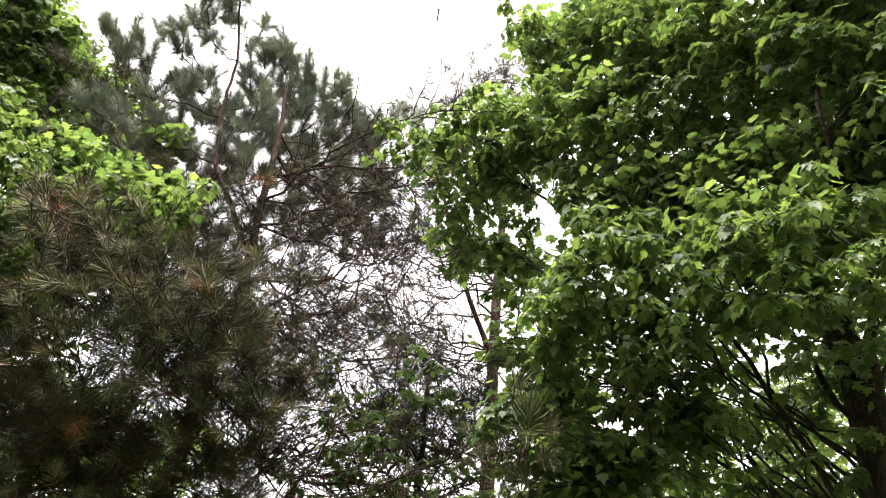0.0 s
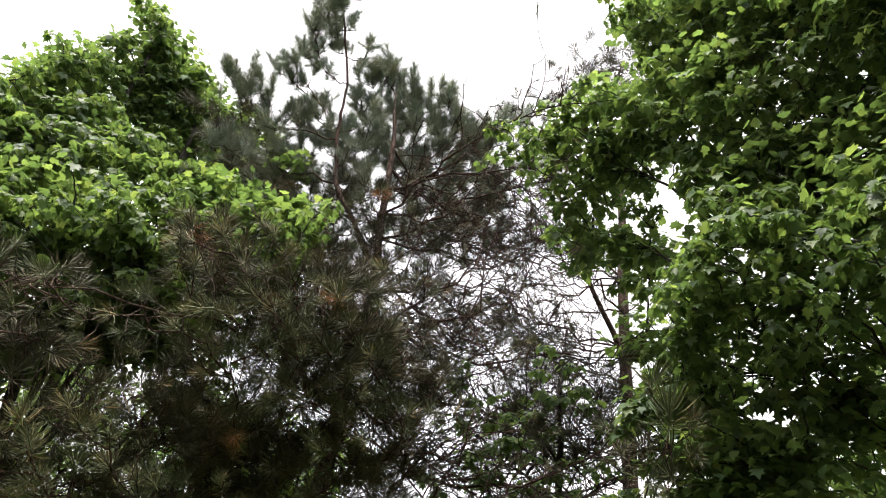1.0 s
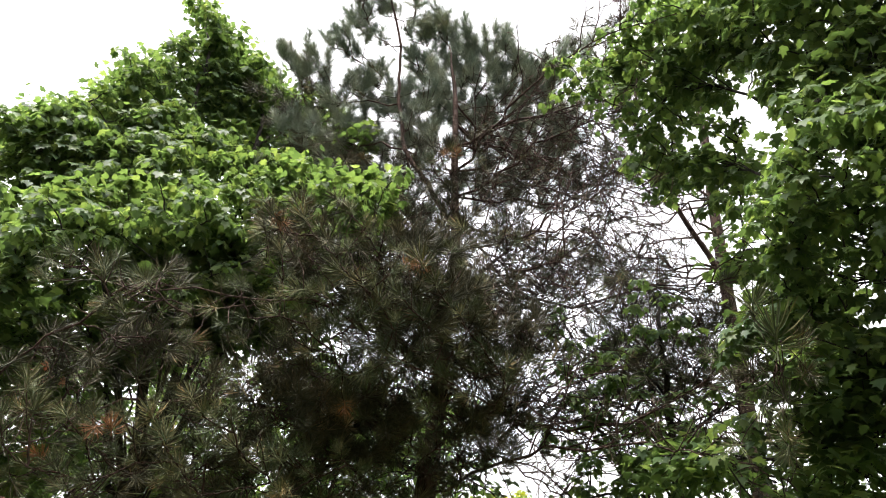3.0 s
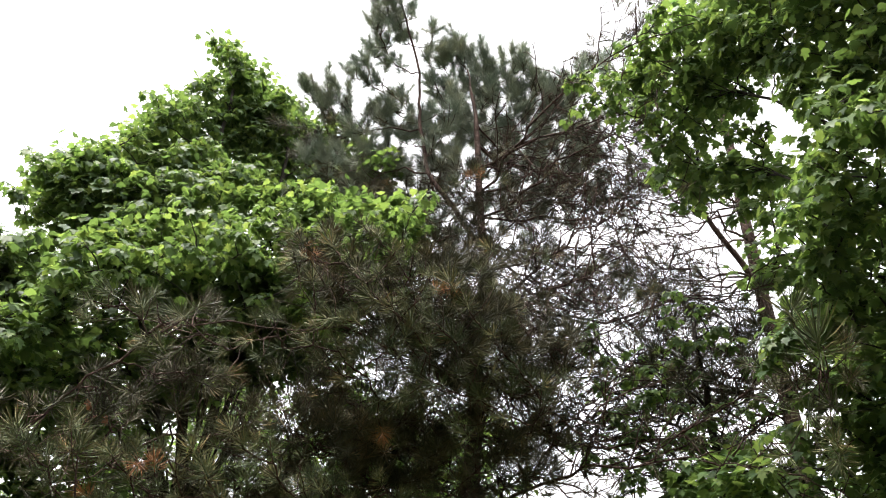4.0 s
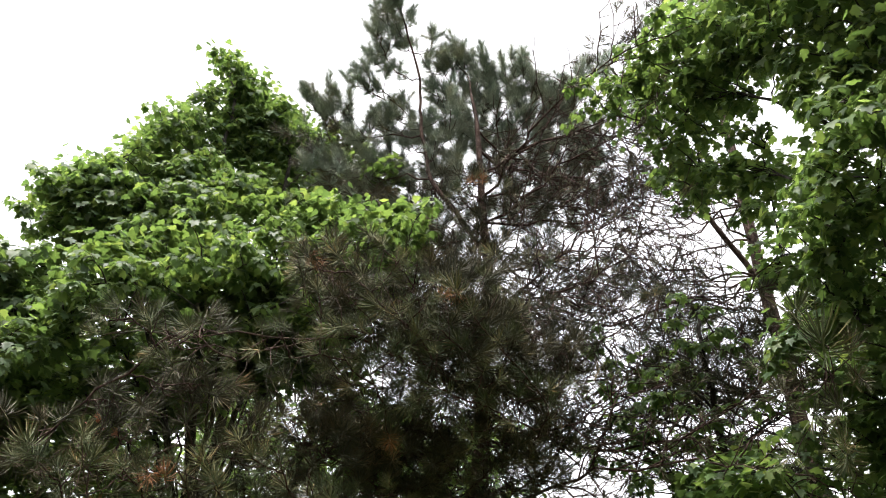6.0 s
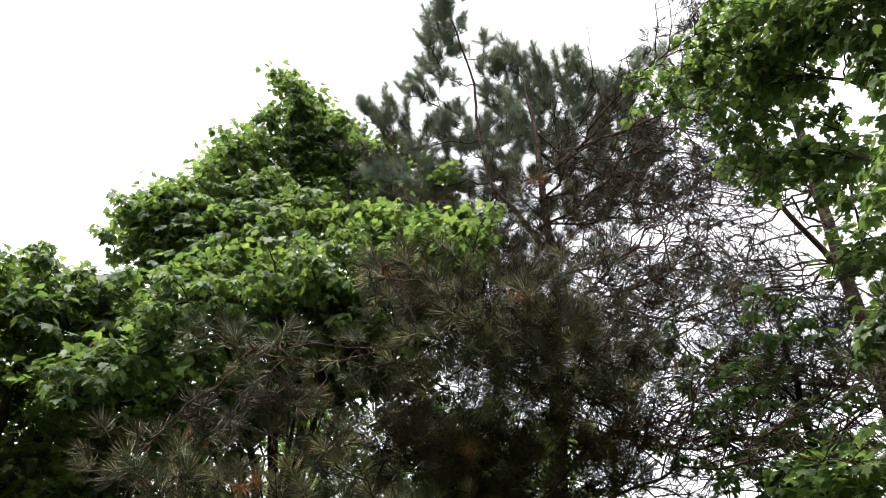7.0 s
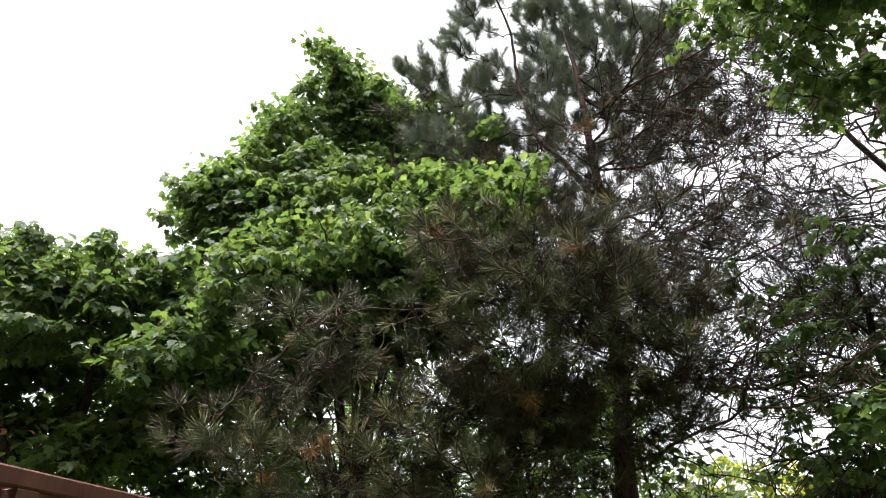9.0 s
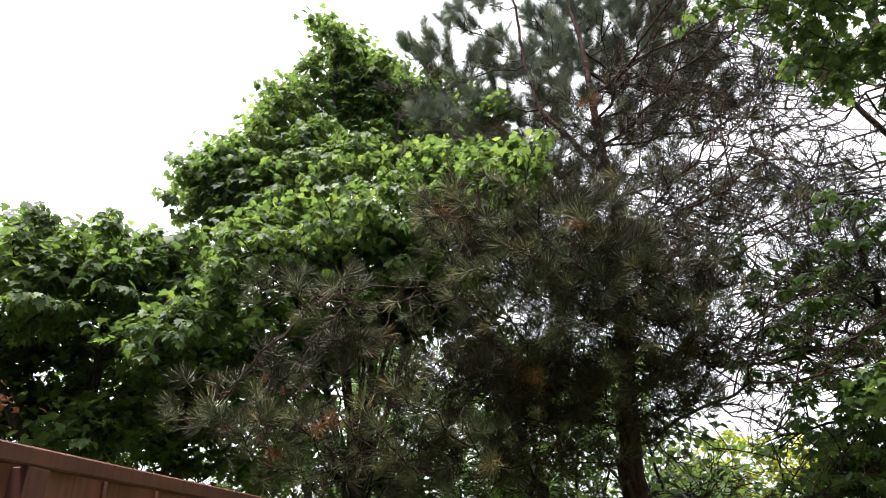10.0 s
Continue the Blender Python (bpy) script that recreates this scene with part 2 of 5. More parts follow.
def needle_shoot(rng, count, length, stem, low, high, width, kite):
    """A pine shoot along y: a stem with needles standing off it, at the angle low at its foot and high at its tip."""
    s = rng.uniform(0, 1, count) ** 0.8
    th = rng.uniform(0, 2 * np.pi, count)
    polar = low + (high - low) * s + rng.normal(0, 0.14, count)
    d = np.stack([np.sin(polar) * np.cos(th), np.cos(polar), np.sin(polar) * np.sin(th)], -1)
    base = np.stack([np.zeros(count), s * stem, np.zeros(count)], -1)
    ln = length * rng.uniform(0.72, 1.1, count)
    side = np.cross(d, rng.normal(0, 1, (count, 3)))
    side /= np.linalg.norm(side, axis=1)[:, None]
    if kite:
        mid = base + d * (ln * 0.5)[:, None]
        tip = base + d * ln[:, None] + np.array([0, 0.12, 0]) * length
        v = np.stack([base, mid - side * width / 2, mid + side * width / 2, tip], 1).reshape(-1, 3)
        o = np.arange(count)[:, None] * 4
        t = np.concatenate([o + [0, 1, 2], o + [1, 3, 2]])
    else:
        tip = base + d * ln[:, None] + np.array([0, 0.15, 0]) * length
        v = np.stack([base - side * width / 2, base + side * width / 2, tip], 1).reshape(-1, 3)
        t = np.arange(count * 3).reshape(-1, 3)
    k = len(v)
    ring = [(0.005 * math.cos(a), y, 0.005 * math.sin(a)) for y in (-0.02, stem) for a in (0, 2.1, 4.2)]
    v = np.concatenate([v, ring])
    t = np.concatenate([t, np.array([(0, 1, 4), (0, 4, 3), (1, 2, 5), (1, 5, 4), (2, 0, 3), (2, 3, 5)]) + k])
    return v, t


LEAF_FINE, LEAF_PLAIN = maple_leaf(True), maple_leaf(False, False)
LEAF_INNER = maple_leaf(False, False, [(0.31, -0.12), (0.53, 0.14), (0.31, 0.28), (0.48, 0.57), (0.2, 0.55)])
LEAF_FAR = maple_leaf(False, False, [(0.48, 0.05), (0.36, 0.55)])
_r = np.random.default_rng(5)
# open stars of long needles on the low twigs, upright brushes in the top, small knots on the dead limbs
STARS = [needle_shoot(_r, 84, 0.150, 0.07, 1.75, 0.35, 0.0050, True), needle_shoot(_r, 96, 0.145, 0.09, 1.9, 0.3, 0.0050, True), needle_shoot(_r, 72, 0.155, 0.06, 1.6, 0.45, 0.0050, True)]
BRUSHES = [needle_shoot(_r, 170, 0.135, 0.22, 1.5, 0.5, 0.0052, False), needle_shoot(_r, 150, 0.140, 0.16, 1.5, 0.45, 0.0052, False), needle_shoot(_r, 160, 0.130, 0.28, 1.4, 0.55, 0.0052, False)]
KNOTS = [needle_shoot(_r, 34, 0.085, 0.07, 1.3, 0.4, 0.006, False), needle_shoot(_r, 26, 0.075, 0.10, 1.2, 0.4, 0.006, False)]


# ---------------------------------------------------------------- trees
def along(line, s):
    """The point at the share s of a polyline."""
    f = s * (len(line) - 1)
    i = min(int(f), len(line) - 2)
    return line[i] + (line[i + 1] - line[i]) * (f - i)


def behind(boughs, d):
    """The inner foliage that the outer sprays hide: the same boughs d metres deeper in the crown."""
    out = []
    for x, y, z, r in boughs:
        k = 1 + d / math.sqrt(x * x + y * y + (z - 1.6) ** 2)
        out.append((x * k, y * k, 1.6 + (z - 1.6) * k, r))
    return out


class Growth:
    """The wood of a tree as points that later limbs can spring from."""

    def __init__(self):
        self.points = []

    def add(self, line):
        self.points.extend(np.asarray(line, float))

    def spring(self, c, drop):
        """The best point for a limb to c to spring from: near it, and lower by about drop a metre out."""
        p = np.array(self.points)
        flat_d = np.linalg.norm(p[:, :2] - c[:2], axis=1)
        rise = p[:, 2] - (c[2] - drop * flat_d - 0.08)
        cost = np.linalg.norm(p - c, axis=1) + np.where(rise > 0, 1.2, 0.35) * np.abs(rise)
        return p[int(cost.argmin())]


def stem_parts(root, stems, rng, bark, sides, wander, names):
    """Trunk and stems, as (polyline, base radius, tip radius); returns their lines."""
    lines = []
    for i, (pts, r0, r1) in enumerate(stems):
        pts = np.array(pts, float)
        dense = np.concatenate([np.stack([pts[k] + (pts[k + 1] - pts[k]) * u for u in np.linspace(0, 1, 6, endpoint=False)]) for k in range(len(pts) - 1)] + [pts[-1:]])
        dense[1:-1] += rng.normal(0, wander, dense[1:-1].shape)
        w = Wood()
        w.tube(dense, np.linspace(r0, r1, len(dense)) * rng.uniform(0.94, 1.06, len(dense)), sides)
        part(names[min(i, 1)], w.mesh("trunk", bark), root)
        lines.append(dense)
    return lines


class Leaves:
    def __init__(self):
        self.pos, self.y, self.up, self.size = [], [], [], []

    def put(self, pos, y, up, size):
        self.pos.append(pos)
        self.y.append(y)
        self.up.append(up)
        self.size.append(size)

    def arrays(self):
        pos, y, up, size = (np.array(a) for a in (self.pos, self.y, self.up, self.size))
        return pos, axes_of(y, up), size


def hang_leaf(leaves, rng, at, h, droop, size):
    """One leaf: h is the level direction it points to, droop how far its tip hangs."""
    y = h * math.cos(droop) - np.array([0, 0, math.sin(droop)]) + rng.normal(0, 0.10, 3)
    up = np.array([0, 0, math.cos(droop)]) + h * math.sin(droop) + rng.normal(0, 0.2, 3)
    leaves.put(at, y, up, size)


def maple(name, label, stems, boughs, seed, sprays=(), leaf_size=0.105, density=1.0, nearest=(0, 0, 1.6), singles=300, mat=None, withered=(), lush=1.0):
    """A broad-leaved tree: stems as (polyline, base radius, tip radius); boughs as (x, y, z, spread) carry the loose inner
    foliage, sprays as (x, y, z, spread) the outer tiers of drooping leaves that overlap like shingles."""
    rng = np.random.default_rng(seed)
    mat = mat or MAPLE_LEAF
    root = new(name)
    lines = stem_parts(root, stems, rng, MAPLE_BARK, 10, 0.012, ("trunk", "stem"))
    wood = Growth()
    for line in lines:
        wood.add(line[len(line) // 3:])
    axis = np.mean([line[-1] for line in lines], axis=0)
    inner, outer = Leaves(), Leaves()
    for bx, by, bz, br in boughs:
        c = np.array((bx, by, bz))
        start = wood.spring(c, 0.7)
        w = Wood()
        length = np.linalg.norm(c - start)
        limb = arc(start, c, 0.10 * length, 8, rng, 0.022)
        wood.add(limb[3:])
        w.tube(limb, np.linspace(0.006 + 0.006 * length ** 0.5 + 0.008 * br, 0.006, 8), 6)
        for _ in range(max(5, int(80 * br ** 1.5))):
            d = rng.normal(0, 1, 3)
            d /= np.linalg.norm(d)
            e = c + d * br * np.array([1, 1, 0.8]) * rng.uniform(0.25, 1.0) ** 0.5
            base = along(limb, rng.uniform(0.5, 1.0))
            w.tube(arc(base, e, 0.06 * np.linalg.norm(e - base), 4, rng, 0.035), np.linspace(0.0065, 0.003, 4), 3)
            for _ in range(int(rng.integers(14, 30) * density)):
                th = rng.uniform(0, 6.28)
                h = np.array([math.cos(th), math.sin(th), 0.0])
                q = e + rng.normal(0, 0.10, 3) * [1, 1, 0.5] + h * 0.04
                hang_leaf(inner, rng, q, h, rng.uniform(0.1, 1.0), leaf_size * rng.uniform(0.75, 1.15))
        part("limb", w.mesh("limb", MAPLE_BARK), root)
    order = sorted(sprays, key=lambda b: min(np.linalg.norm(line - np.array(b[:3]), axis=1).min() for line in lines))
    for bx, by, bz, br in order:
        c = np.array((bx, by, bz))
        start = wood.spring(c, 0.35)
        length = np.linalg.norm(c - start)
        out = (c - start) * [1, 1, 0] + 0.5 * (c - axis) * [1, 1, 0]
        out /= np.linalg.norm(out) + 1e-6
        w = Wood()
        limb = arc(start, c, 0.07 * length, 7, rng, 0.03)
        wood.add(limb[2:])
        w.tube(limb, np.linspace(0.004 + 0.006 * length ** 0.6, 0.003, 7), 5)
        tiers = max(1, int(round(2 * br / 0.13)))
        for i in range(tiers):
            h01 = (i + 0.5) / tiers * 2 - 1
            wide = 0.92 * br * math.sqrt(max(0.25, 1 - h01 * h01)) + 0.015
            mid = c + out * (0.25 * br * -h01) + np.array([0, 0, h01 * br * 0.9 + 0.02]) + rng.normal(0, 0.2 * br, 3) * [1, 1, 0.2]
            w.tube(arc(along(limb, 0.75), mid, 0.01, 4, rng, 0.03), (0.0035, 0.003, 0.003, 0.002), 3)
            whorls = max(3, int(1.15 * lush * wide * wide / (0.35 * leaf_size ** 2)))
            for k in range(whorls):
                th = k * 2.4 + rng.normal(0, 0.35)
                u = math.sqrt((k + 0.5) / whorls)
                far = np.array([math.cos(th), math.sin(th), 0.0]) + out * 0.3
                tip = mid + far * u * wide + np.array([0, 0, -0.38 * wide * u * u]) + rng.normal(0, 0.02, 3)
                w.tube(np.stack([mid, tip]), (0.002, 0.0015), 3)
                turn, grow = rng.uniform(0, 6.28), rng.uniform(0.85, 1.12)
                for n in range(int(rng.integers(6, 9))):
                    a = turn + n * 2.4 + rng.normal(0, 0.2)
                    h = np.array([math.cos(a), math.sin(a), 0.0]) + 0.45 * u * far
                    h /= np.linalg.norm(h)
                    low = n / 8.0
                    at = tip + h * (0.22 + 0.5 * low) * leaf_size + np.array([0, 0, -0.55 * low * leaf_size]) + rng.normal(0, 0.008, 3)
                    hang_leaf(outer, rng, at, h, 0.50 + 0.45 * low + 0.2 * u + rng.normal(0, 0.2), leaf_size * grow * (0.68 + 0.5 * low) * rng.uniform(0.85, 1.12))
        part("limb", w.mesh("limb", MAPLE_BARK), root)
    pos, rot, size = inner.arrays()
    v, t = scatter(LEAF_INNER if sprays else LEAF_FAR, rot, pos, size)
    crown = part("crown", mesh_of("crown", v, t, mat), root)
    tagged(crown, kind="stuff")
    if sprays:
        pos, rot, size = outer.arrays()
        rank = np.argsort(np.linalg.norm(pos - np.array(nearest), axis=1))
        near, rest = rank[:singles], rank[singles:]
        v, t = scatter(LEAF_PLAIN, rot[rest], pos[rest], size[rest])
        skirt = part("outer_foliage", mesh_of("outer_foliage", v, t, mat), root)
        tagged(skirt, kind="stuff")
        leaf = mesh_of("leaf", *LEAF_FINE, mat)
        for i in near:
            ob = part("leaf", leaf, skirt)
            ob.matrix_basis = Matrix.LocRotScale(Vector(pos[i]), Matrix(rot[i].tolist()).to_quaternion(), Vector([size[i]] * 3))
    for x, y, z in withered:
        k = 8
        p = np.array((x, y, z)) + rng.normal(0, 0.045, (k, 3))
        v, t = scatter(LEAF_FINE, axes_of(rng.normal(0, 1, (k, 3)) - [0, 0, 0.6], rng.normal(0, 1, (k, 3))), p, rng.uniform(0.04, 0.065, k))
        part("withered_leaves", mesh_of("withered_leaves", v, t, RUSSET_LEAF), root, "curled russet dead leaves")
    return tagged(root, label, "tree")


def pine(name, label, stems, boughs, seed, brushes=(), stars=(), singles=260, bare=(), dead=()):
    """A pine: stems as for maple(); boughs as (x, y, z, spread) carry the inner shoots, brushes the upright shoots of the top,
    stars the long-needled shoots at the low twigs' ends; bare limbs carry dead twigs; dead shoots as (x, y, z)."""
    rng = np.random.default_rng(seed)
    root = new(name)
    lines = stem_parts(root, stems, rng, PINE_BARK, 12, 0.008, ("trunk", "leader"))
    wood = Growth()
    for line in lines:
        wood.add(line[len(line) // 4:])
    kinds = {"star": ([], [], []), "brush": ([], [], []), "inner": ([], [], []), "knot": ([], [], [])}

    def shoot(kind, at, d, size):
        pos, ydir, sizes = kinds[kind]
        pos.append(np.array(at))
        ydir.append(np.array(d))
        sizes.append(size)

    def live_limb(c, br, drop, bow):
        start = wood.spring(c, drop)
        length = np.linalg.norm(c - start)
        limb = arc(start, c, bow * length, 9, rng, 0.022)
        wood.add(limb[3:])
        w = Wood()
        w.tube(limb, np.linspace(0.0045 + 0.0055 * length ** 0.6, 0.0035, 9), 6)
        # dead side twigs along the bare inner limb
        for _ in range(int(5 * length)):
            b = along(limb, rng.uniform(0.15, 0.85))
            e = b + rng.normal(0, 0.17, 3) + (c - start) / (length + 1e-6) * 0.12
            w.tube(arc(b, e, 0.0, 4, rng, 0.06), (0.004, 0.0035, 0.003, 0.002), 3)
            if rng.random() < 0.5:
                shoot("knot", e, e - b + rng.normal(0, 0.1, 3), rng.uniform(0.8, 1.3))
        return limb, w, (c - start) / (length + 1e-6)

    def dead_limb(start, c):
        """A long bowed limb with side twigs at even steps, each with its own twiglets; a few keep a weak shoot."""
        w = Wood()
        length = np.linalg.norm(c - start)
        limb = arc(start, c, rng.normal(-0.02, 0.09) * length, 12, rng, 0.022)
        w.tube(limb, np.linspace(0.005 + 0.0062 * length ** 0.6, 0.0038, 12), 5)
        fwd = (c - start) / (length + 1e-6)
        flat_side = np.cross(fwd, [0, 0, 1.0])
        s, sign = 0.10, 1
        while s < 1.0:
            b = along(limb, s)
            d = fwd * 0.7 + flat_side * sign * rng.uniform(0.3, 0.9) + np.array([0, 0, rng.normal(0.12, 0.6)])
            d /= np.linalg.norm(d)
            e = b + d * rng.uniform(0.35, 0.9) * (1.15 - 0.5 * s)
            twig = arc(b, e, rng.normal(0.03, 0.08), 6, rng, 0.03)
            w.tube(twig, np.linspace(0.0062, 0.0036, 6), 4)
            for _ in range(int(rng.integers(3, 6))):
                b2 = along(twig, rng.uniform(0.2, 1.0))
                e2 = b2 + d * 0.10 + rng.normal(0, 0.15, 3)
                w.tube(arc(b2, e2, rng.normal(0, 0.025), 4, rng, 0.06), (0.0041, 0.0037, 0.0032, 0.0024), 3)
                if rng.random() < 0.40:
                    shoot("knot", e2, d + rng.normal(0, 0.4, 3), rng.uniform(0.55, 1.1))
            s += 0.11 / max(length, 0.5) * rng.uniform(0.8, 1.5)
            sign = -sign
        part("limb", w.mesh("limb", PINE_BARK), root)

    for bx, by, bz, br in boughs:
        limb, w, fwd = live_limb(np.array((bx, by, bz)), br, 0.16, 0.05)
        for _ in range(max(3, int(56 * br ** 1.3))):
            d = rng.normal(0, 1, 3)
            d /= np.linalg.norm(d)
            e = limb[-1] + d * br * 0.95 * rng.uniform(0.15, 1.0) ** 0.5
            base = along(limb, rng.uniform(0.55, 1.0))
            w.tube(arc(base, e, -0.1 * np.linalg.norm(e - base) - 0.02, 5, rng, 0.05), np.linspace(0.006, 0.003, 5), 4)
            for _ in range(int(rng.integers(2, 5))):
                q = e + rng.normal(0, 0.11, 3)
                w.tube(arc(e, q, -0.01, 3, rng, 0.06), (0.003, 0.0027, 0.0025), 3)
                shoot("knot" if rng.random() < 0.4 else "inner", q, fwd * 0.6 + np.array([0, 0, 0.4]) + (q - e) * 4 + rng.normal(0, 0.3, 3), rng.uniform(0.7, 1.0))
        part("limb", w.mesh("limb", PINE_BARK), root)
    reach = lambda b: min(np.linalg.norm(line - np.array(b[:3]), axis=1).min() for line in lines)
    for bx, by, bz, br in sorted(brushes, key=reach):
        c = np.array((bx, by, bz))
        limb, w, fwd = live_limb(c - [0, 0, 0.18], br, 0.75, -0.07)
        for _ in range(max(2, int(round(4.6 * (br / 0.10) ** 1.5)))):
            q = c + rng.normal(0, 0.75 * br, 3) - [0, 0, 0.20]
            up = fwd * [0.55, 0.55, 0.1] + np.array([0, 0, 0.85]) + rng.normal(0, 0.2, 3)
            up /= np.linalg.norm(up)
            w.tube(arc(along(limb, 0.8), q, -0.02, 4, rng, 0.04), (0.0045, 0.004, 0.004, 0.0035), 4)
            shoot("brush", q, up, rng.uniform(0.8, 1.1))
            for _ in range(2):
                side = up * 0.8 + rng.normal(0, 0.42, 3)
                shoot("brush", q + up * rng.uniform(0.0, 0.12), side, rng.uniform(0.5, 0.75))
        if rng.random() < 0.8:
            q = limb[5] + rng.normal(0, 0.12, 3)
            w.tube(arc(limb[4], q, -0.01, 3, rng, 0.04), (0.004, 0.0035, 0.003), 4)
            shoot("brush", q, fwd * 0.5 + np.array([0, 0, 0.7]) + rng.normal(0, 0.3, 3), rng.uniform(0.6, 0.9))
        part("limb", w.mesh("limb", PINE_BARK), root)
    for bx, by, bz, br in sorted(stars, key=reach):
        c = np.array((bx, by, bz))
        limb, w, fwd = live_limb(c, br, 0.12, -0.04)
        shoot("star", c, fwd * 0.8 + np.array([0, 0, 0.25]) + rng.normal(0, 0.2, 3), br / 0.145)
        for _ in range(2):
            q = c + rng.normal(0, 0.95 * br, 3)
            w.tube(arc(along(limb, rng.uniform(0.5, 0.9)), q, -0.02, 4, rng, 0.05), (0.004, 0.0035, 0.003, 0.003), 3)
            shoot("star", q, fwd + np.array([0, 0, 0.25]) + rng.normal(0, 0.4, 3), br / 0.145 * rng.uniform(0.55, 0.9))
        part("limb", w.mesh("limb", PINE_BARK), root)
    for bx, by, bz, br in bare:
        c = np.array((bx, by, bz))
        line = lines[0]
        k = int((np.abs(line[:, 2] - (c[2] - rng.uniform(-0.25, 0.4) * np.linalg.norm(line[:, :2] - c[:2], axis=1)))).argmin())
        dead_limb(line[k], c)

    crown = None
    # inner shoots and knots use the needle colour that has shade in it
    for kind, shapes, mat in (("star", STARS, LONG_NEEDLE), ("inner", STARS, SHADED_OLD_NEEDLE), ("brush", BRUSHES, NEEDLE), ("knot", KNOTS, SHADED_OLD_NEEDLE)):
        pos, ydir, sizes = (np.array(a) for a in kinds[kind])
        if not len(pos):
            continue
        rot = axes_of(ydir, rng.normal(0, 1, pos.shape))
        rank = np.argsort(np.linalg.norm(pos - np.array([0, 0, 1.6]), axis=1))
        alone = singles if kind == "star" else 0
        vs, tt, n = [], [], 0
        for k, tpl in enumerate(shapes):
            sel = rank[alone:][k::len(shapes)]
            v, t = scatter(tpl, rot[sel], pos[sel], sizes[sel])
            vs.append(v)
            tt.append(t + n)
            n += len(v)
        ob = part({"star": "crown", "inner": "inner_foliage", "brush": "top_foliage", "knot": "sparse_foliage"}[kind], mesh_of("crown", np.concatenate(vs), np.concatenate(tt), mat), root)
        tagged(ob, kind="stuff")
        if kind == "star":
            crown, star_pos = ob, pos
            tufts = [mesh_of("needle_tuft", *tpl, mat) for tpl in shapes]
            for i in rank[:alone]:
                ob = part("needle_tuft", tufts[int(i) % len(tufts)], crown)
                ob.matrix_basis = Matrix.LocRotScale(Vector(pos[i]), Matrix(rot[i].tolist()).to_quaternion(), Vector([sizes[i]] * 3))
    brown = mesh_of("dead_tuft", *STARS[0], DEAD_NEEDLE)
    for x, y, z in dead:
        near_pos = star_pos[np.linalg.norm(star_pos - np.array((x, y, z)), axis=1).argmin()]
        ob = part("dead_tuft", brown, crown, "rust-brown dead pine shoot")
        d = Vector(rng.normal(0, 1, 3))
        ob.matrix_basis = Matrix.LocRotScale(Vector((x, y, z)), d.to_track_quat("Y", "Z"), Vector([0.62] * 3))
        w = Wood()
        w.tube(arc(near_pos, (x, y, z), -0.03, 4, rng, 0.04), (0.005, 0.004, 0.004, 0.003), 3)
        part("limb", w.mesh("limb", PINE_BARK), root)
    return tagged(root, label, "tree")


LEFT_UPPER = [
    (-4.76, 4.28, 7.87, 0.15), (-4.73, 4.45, 7.77, 0.20), (-4.65, 4.63, 7.70, 0.26), (-4.72, 4.62, 7.34, 0.42),
    (-4.34, 5.01, 7.31, 0.40), (-4.83, 4.19, 6.66, 0.36), (-5.11, 3.90, 6.63, 0.22), (-4.49, 4.77, 6.77, 0.50),
    (-4.16, 5.25, 6.91, 0.50), (-4.73, 3.96, 5.96, 0.45), (-4.93, 3.80, 5.89, 0.33), (-4.95, 3.47, 5.44, 0.36),
    (-5.34, 3.31, 5.44, 0.18), (-5.34, 3.28, 5.07, 0.18), (-4.75, 3.52, 5.26, 0.50), (-4.28, 3.92, 5.43, 0.50),
    (-4.87, 3.35, 4.88, 0.36), (-4.25, 3.52, 4.74, 0.50), (-3.74, 3.67, 4.80, 0.42), (-3.95, 5.57, 7.06, 0.50),
    (-3.34, 4.27, 5.05, 0.20),
]
LEFT_LOWER = [
    (-3.43, 3.26, 4.07, 0.42), (-3.04, 3.45, 4.12, 0.38), (-2.84, 3.52, 3.81, 0.24), (-3.02, 3.28, 3.48, 0.14),
    (-3.74, 3.20, 4.16, 0.40), (-3.79, 2.87, 3.83, 0.40), (-4.18, 2.78, 3.73, 0.32), (-4.12, 2.97, 3.59, 0.28),
    (-3.92, 2.24, 3.10, 0.22), (-3.70, 2.37, 3.15, 0.24), (-3.55, 2.53, 3.22, 0.18), (-4.00, 2.39, 2.96, 0.20),
    (-2.01, 3.60, 4.30, 0.20), (-2.14, 3.63, 4.15, 0.14), (-1.85, 3.70, 4.46, 0.11), (-5.16, 4.00, 3.76, 0.70),
    (-4.61, 4.48, 4.01, 0.70), (-5.33, 3.26, 3.96, 0.60), (-3.06, 4.37, 5.01, 0.45), (-3.95, 4.51, 4.49, 0.60),
    (-3.52, 5.04, 4.63, 0.60),
]
LEFT_BACK = [
    (-4.35, 4.49, 3.53, 0.26), (-4.49, 4.05, 3.54, 0.40), (-4.77, 3.82, 3.32, 0.40), (-3.71, 4.33, 3.88, 0.40),
    (-3.40, 4.60, 3.84, 0.40), (-3.08, 4.77, 3.92, 0.40), (-3.91, 3.98, 3.67, 0.35), (-3.31, 4.29, 4.04, 0.40),
    (-3.27, 5.27, 3.67, 0.36), (-3.03, 5.48, 3.46, 0.36),
]
LEFT_GAP = [
    (-3.43, 4.86, 5.30, 0.36), (-2.82, 4.92, 4.98, 0.36), (-2.44, 4.83, 4.83, 0.30),
    (-3.41, 4.76, 4.65, 0.36),
]
LEFT_FOOT = [
    (-4.47, 4.68, 2.54, 0.32), (-4.25, 5.15, 2.49, 0.32), (-3.90, 5.40, 2.59, 0.28), (-4.89, 4.25, 2.55, 0.30),
]
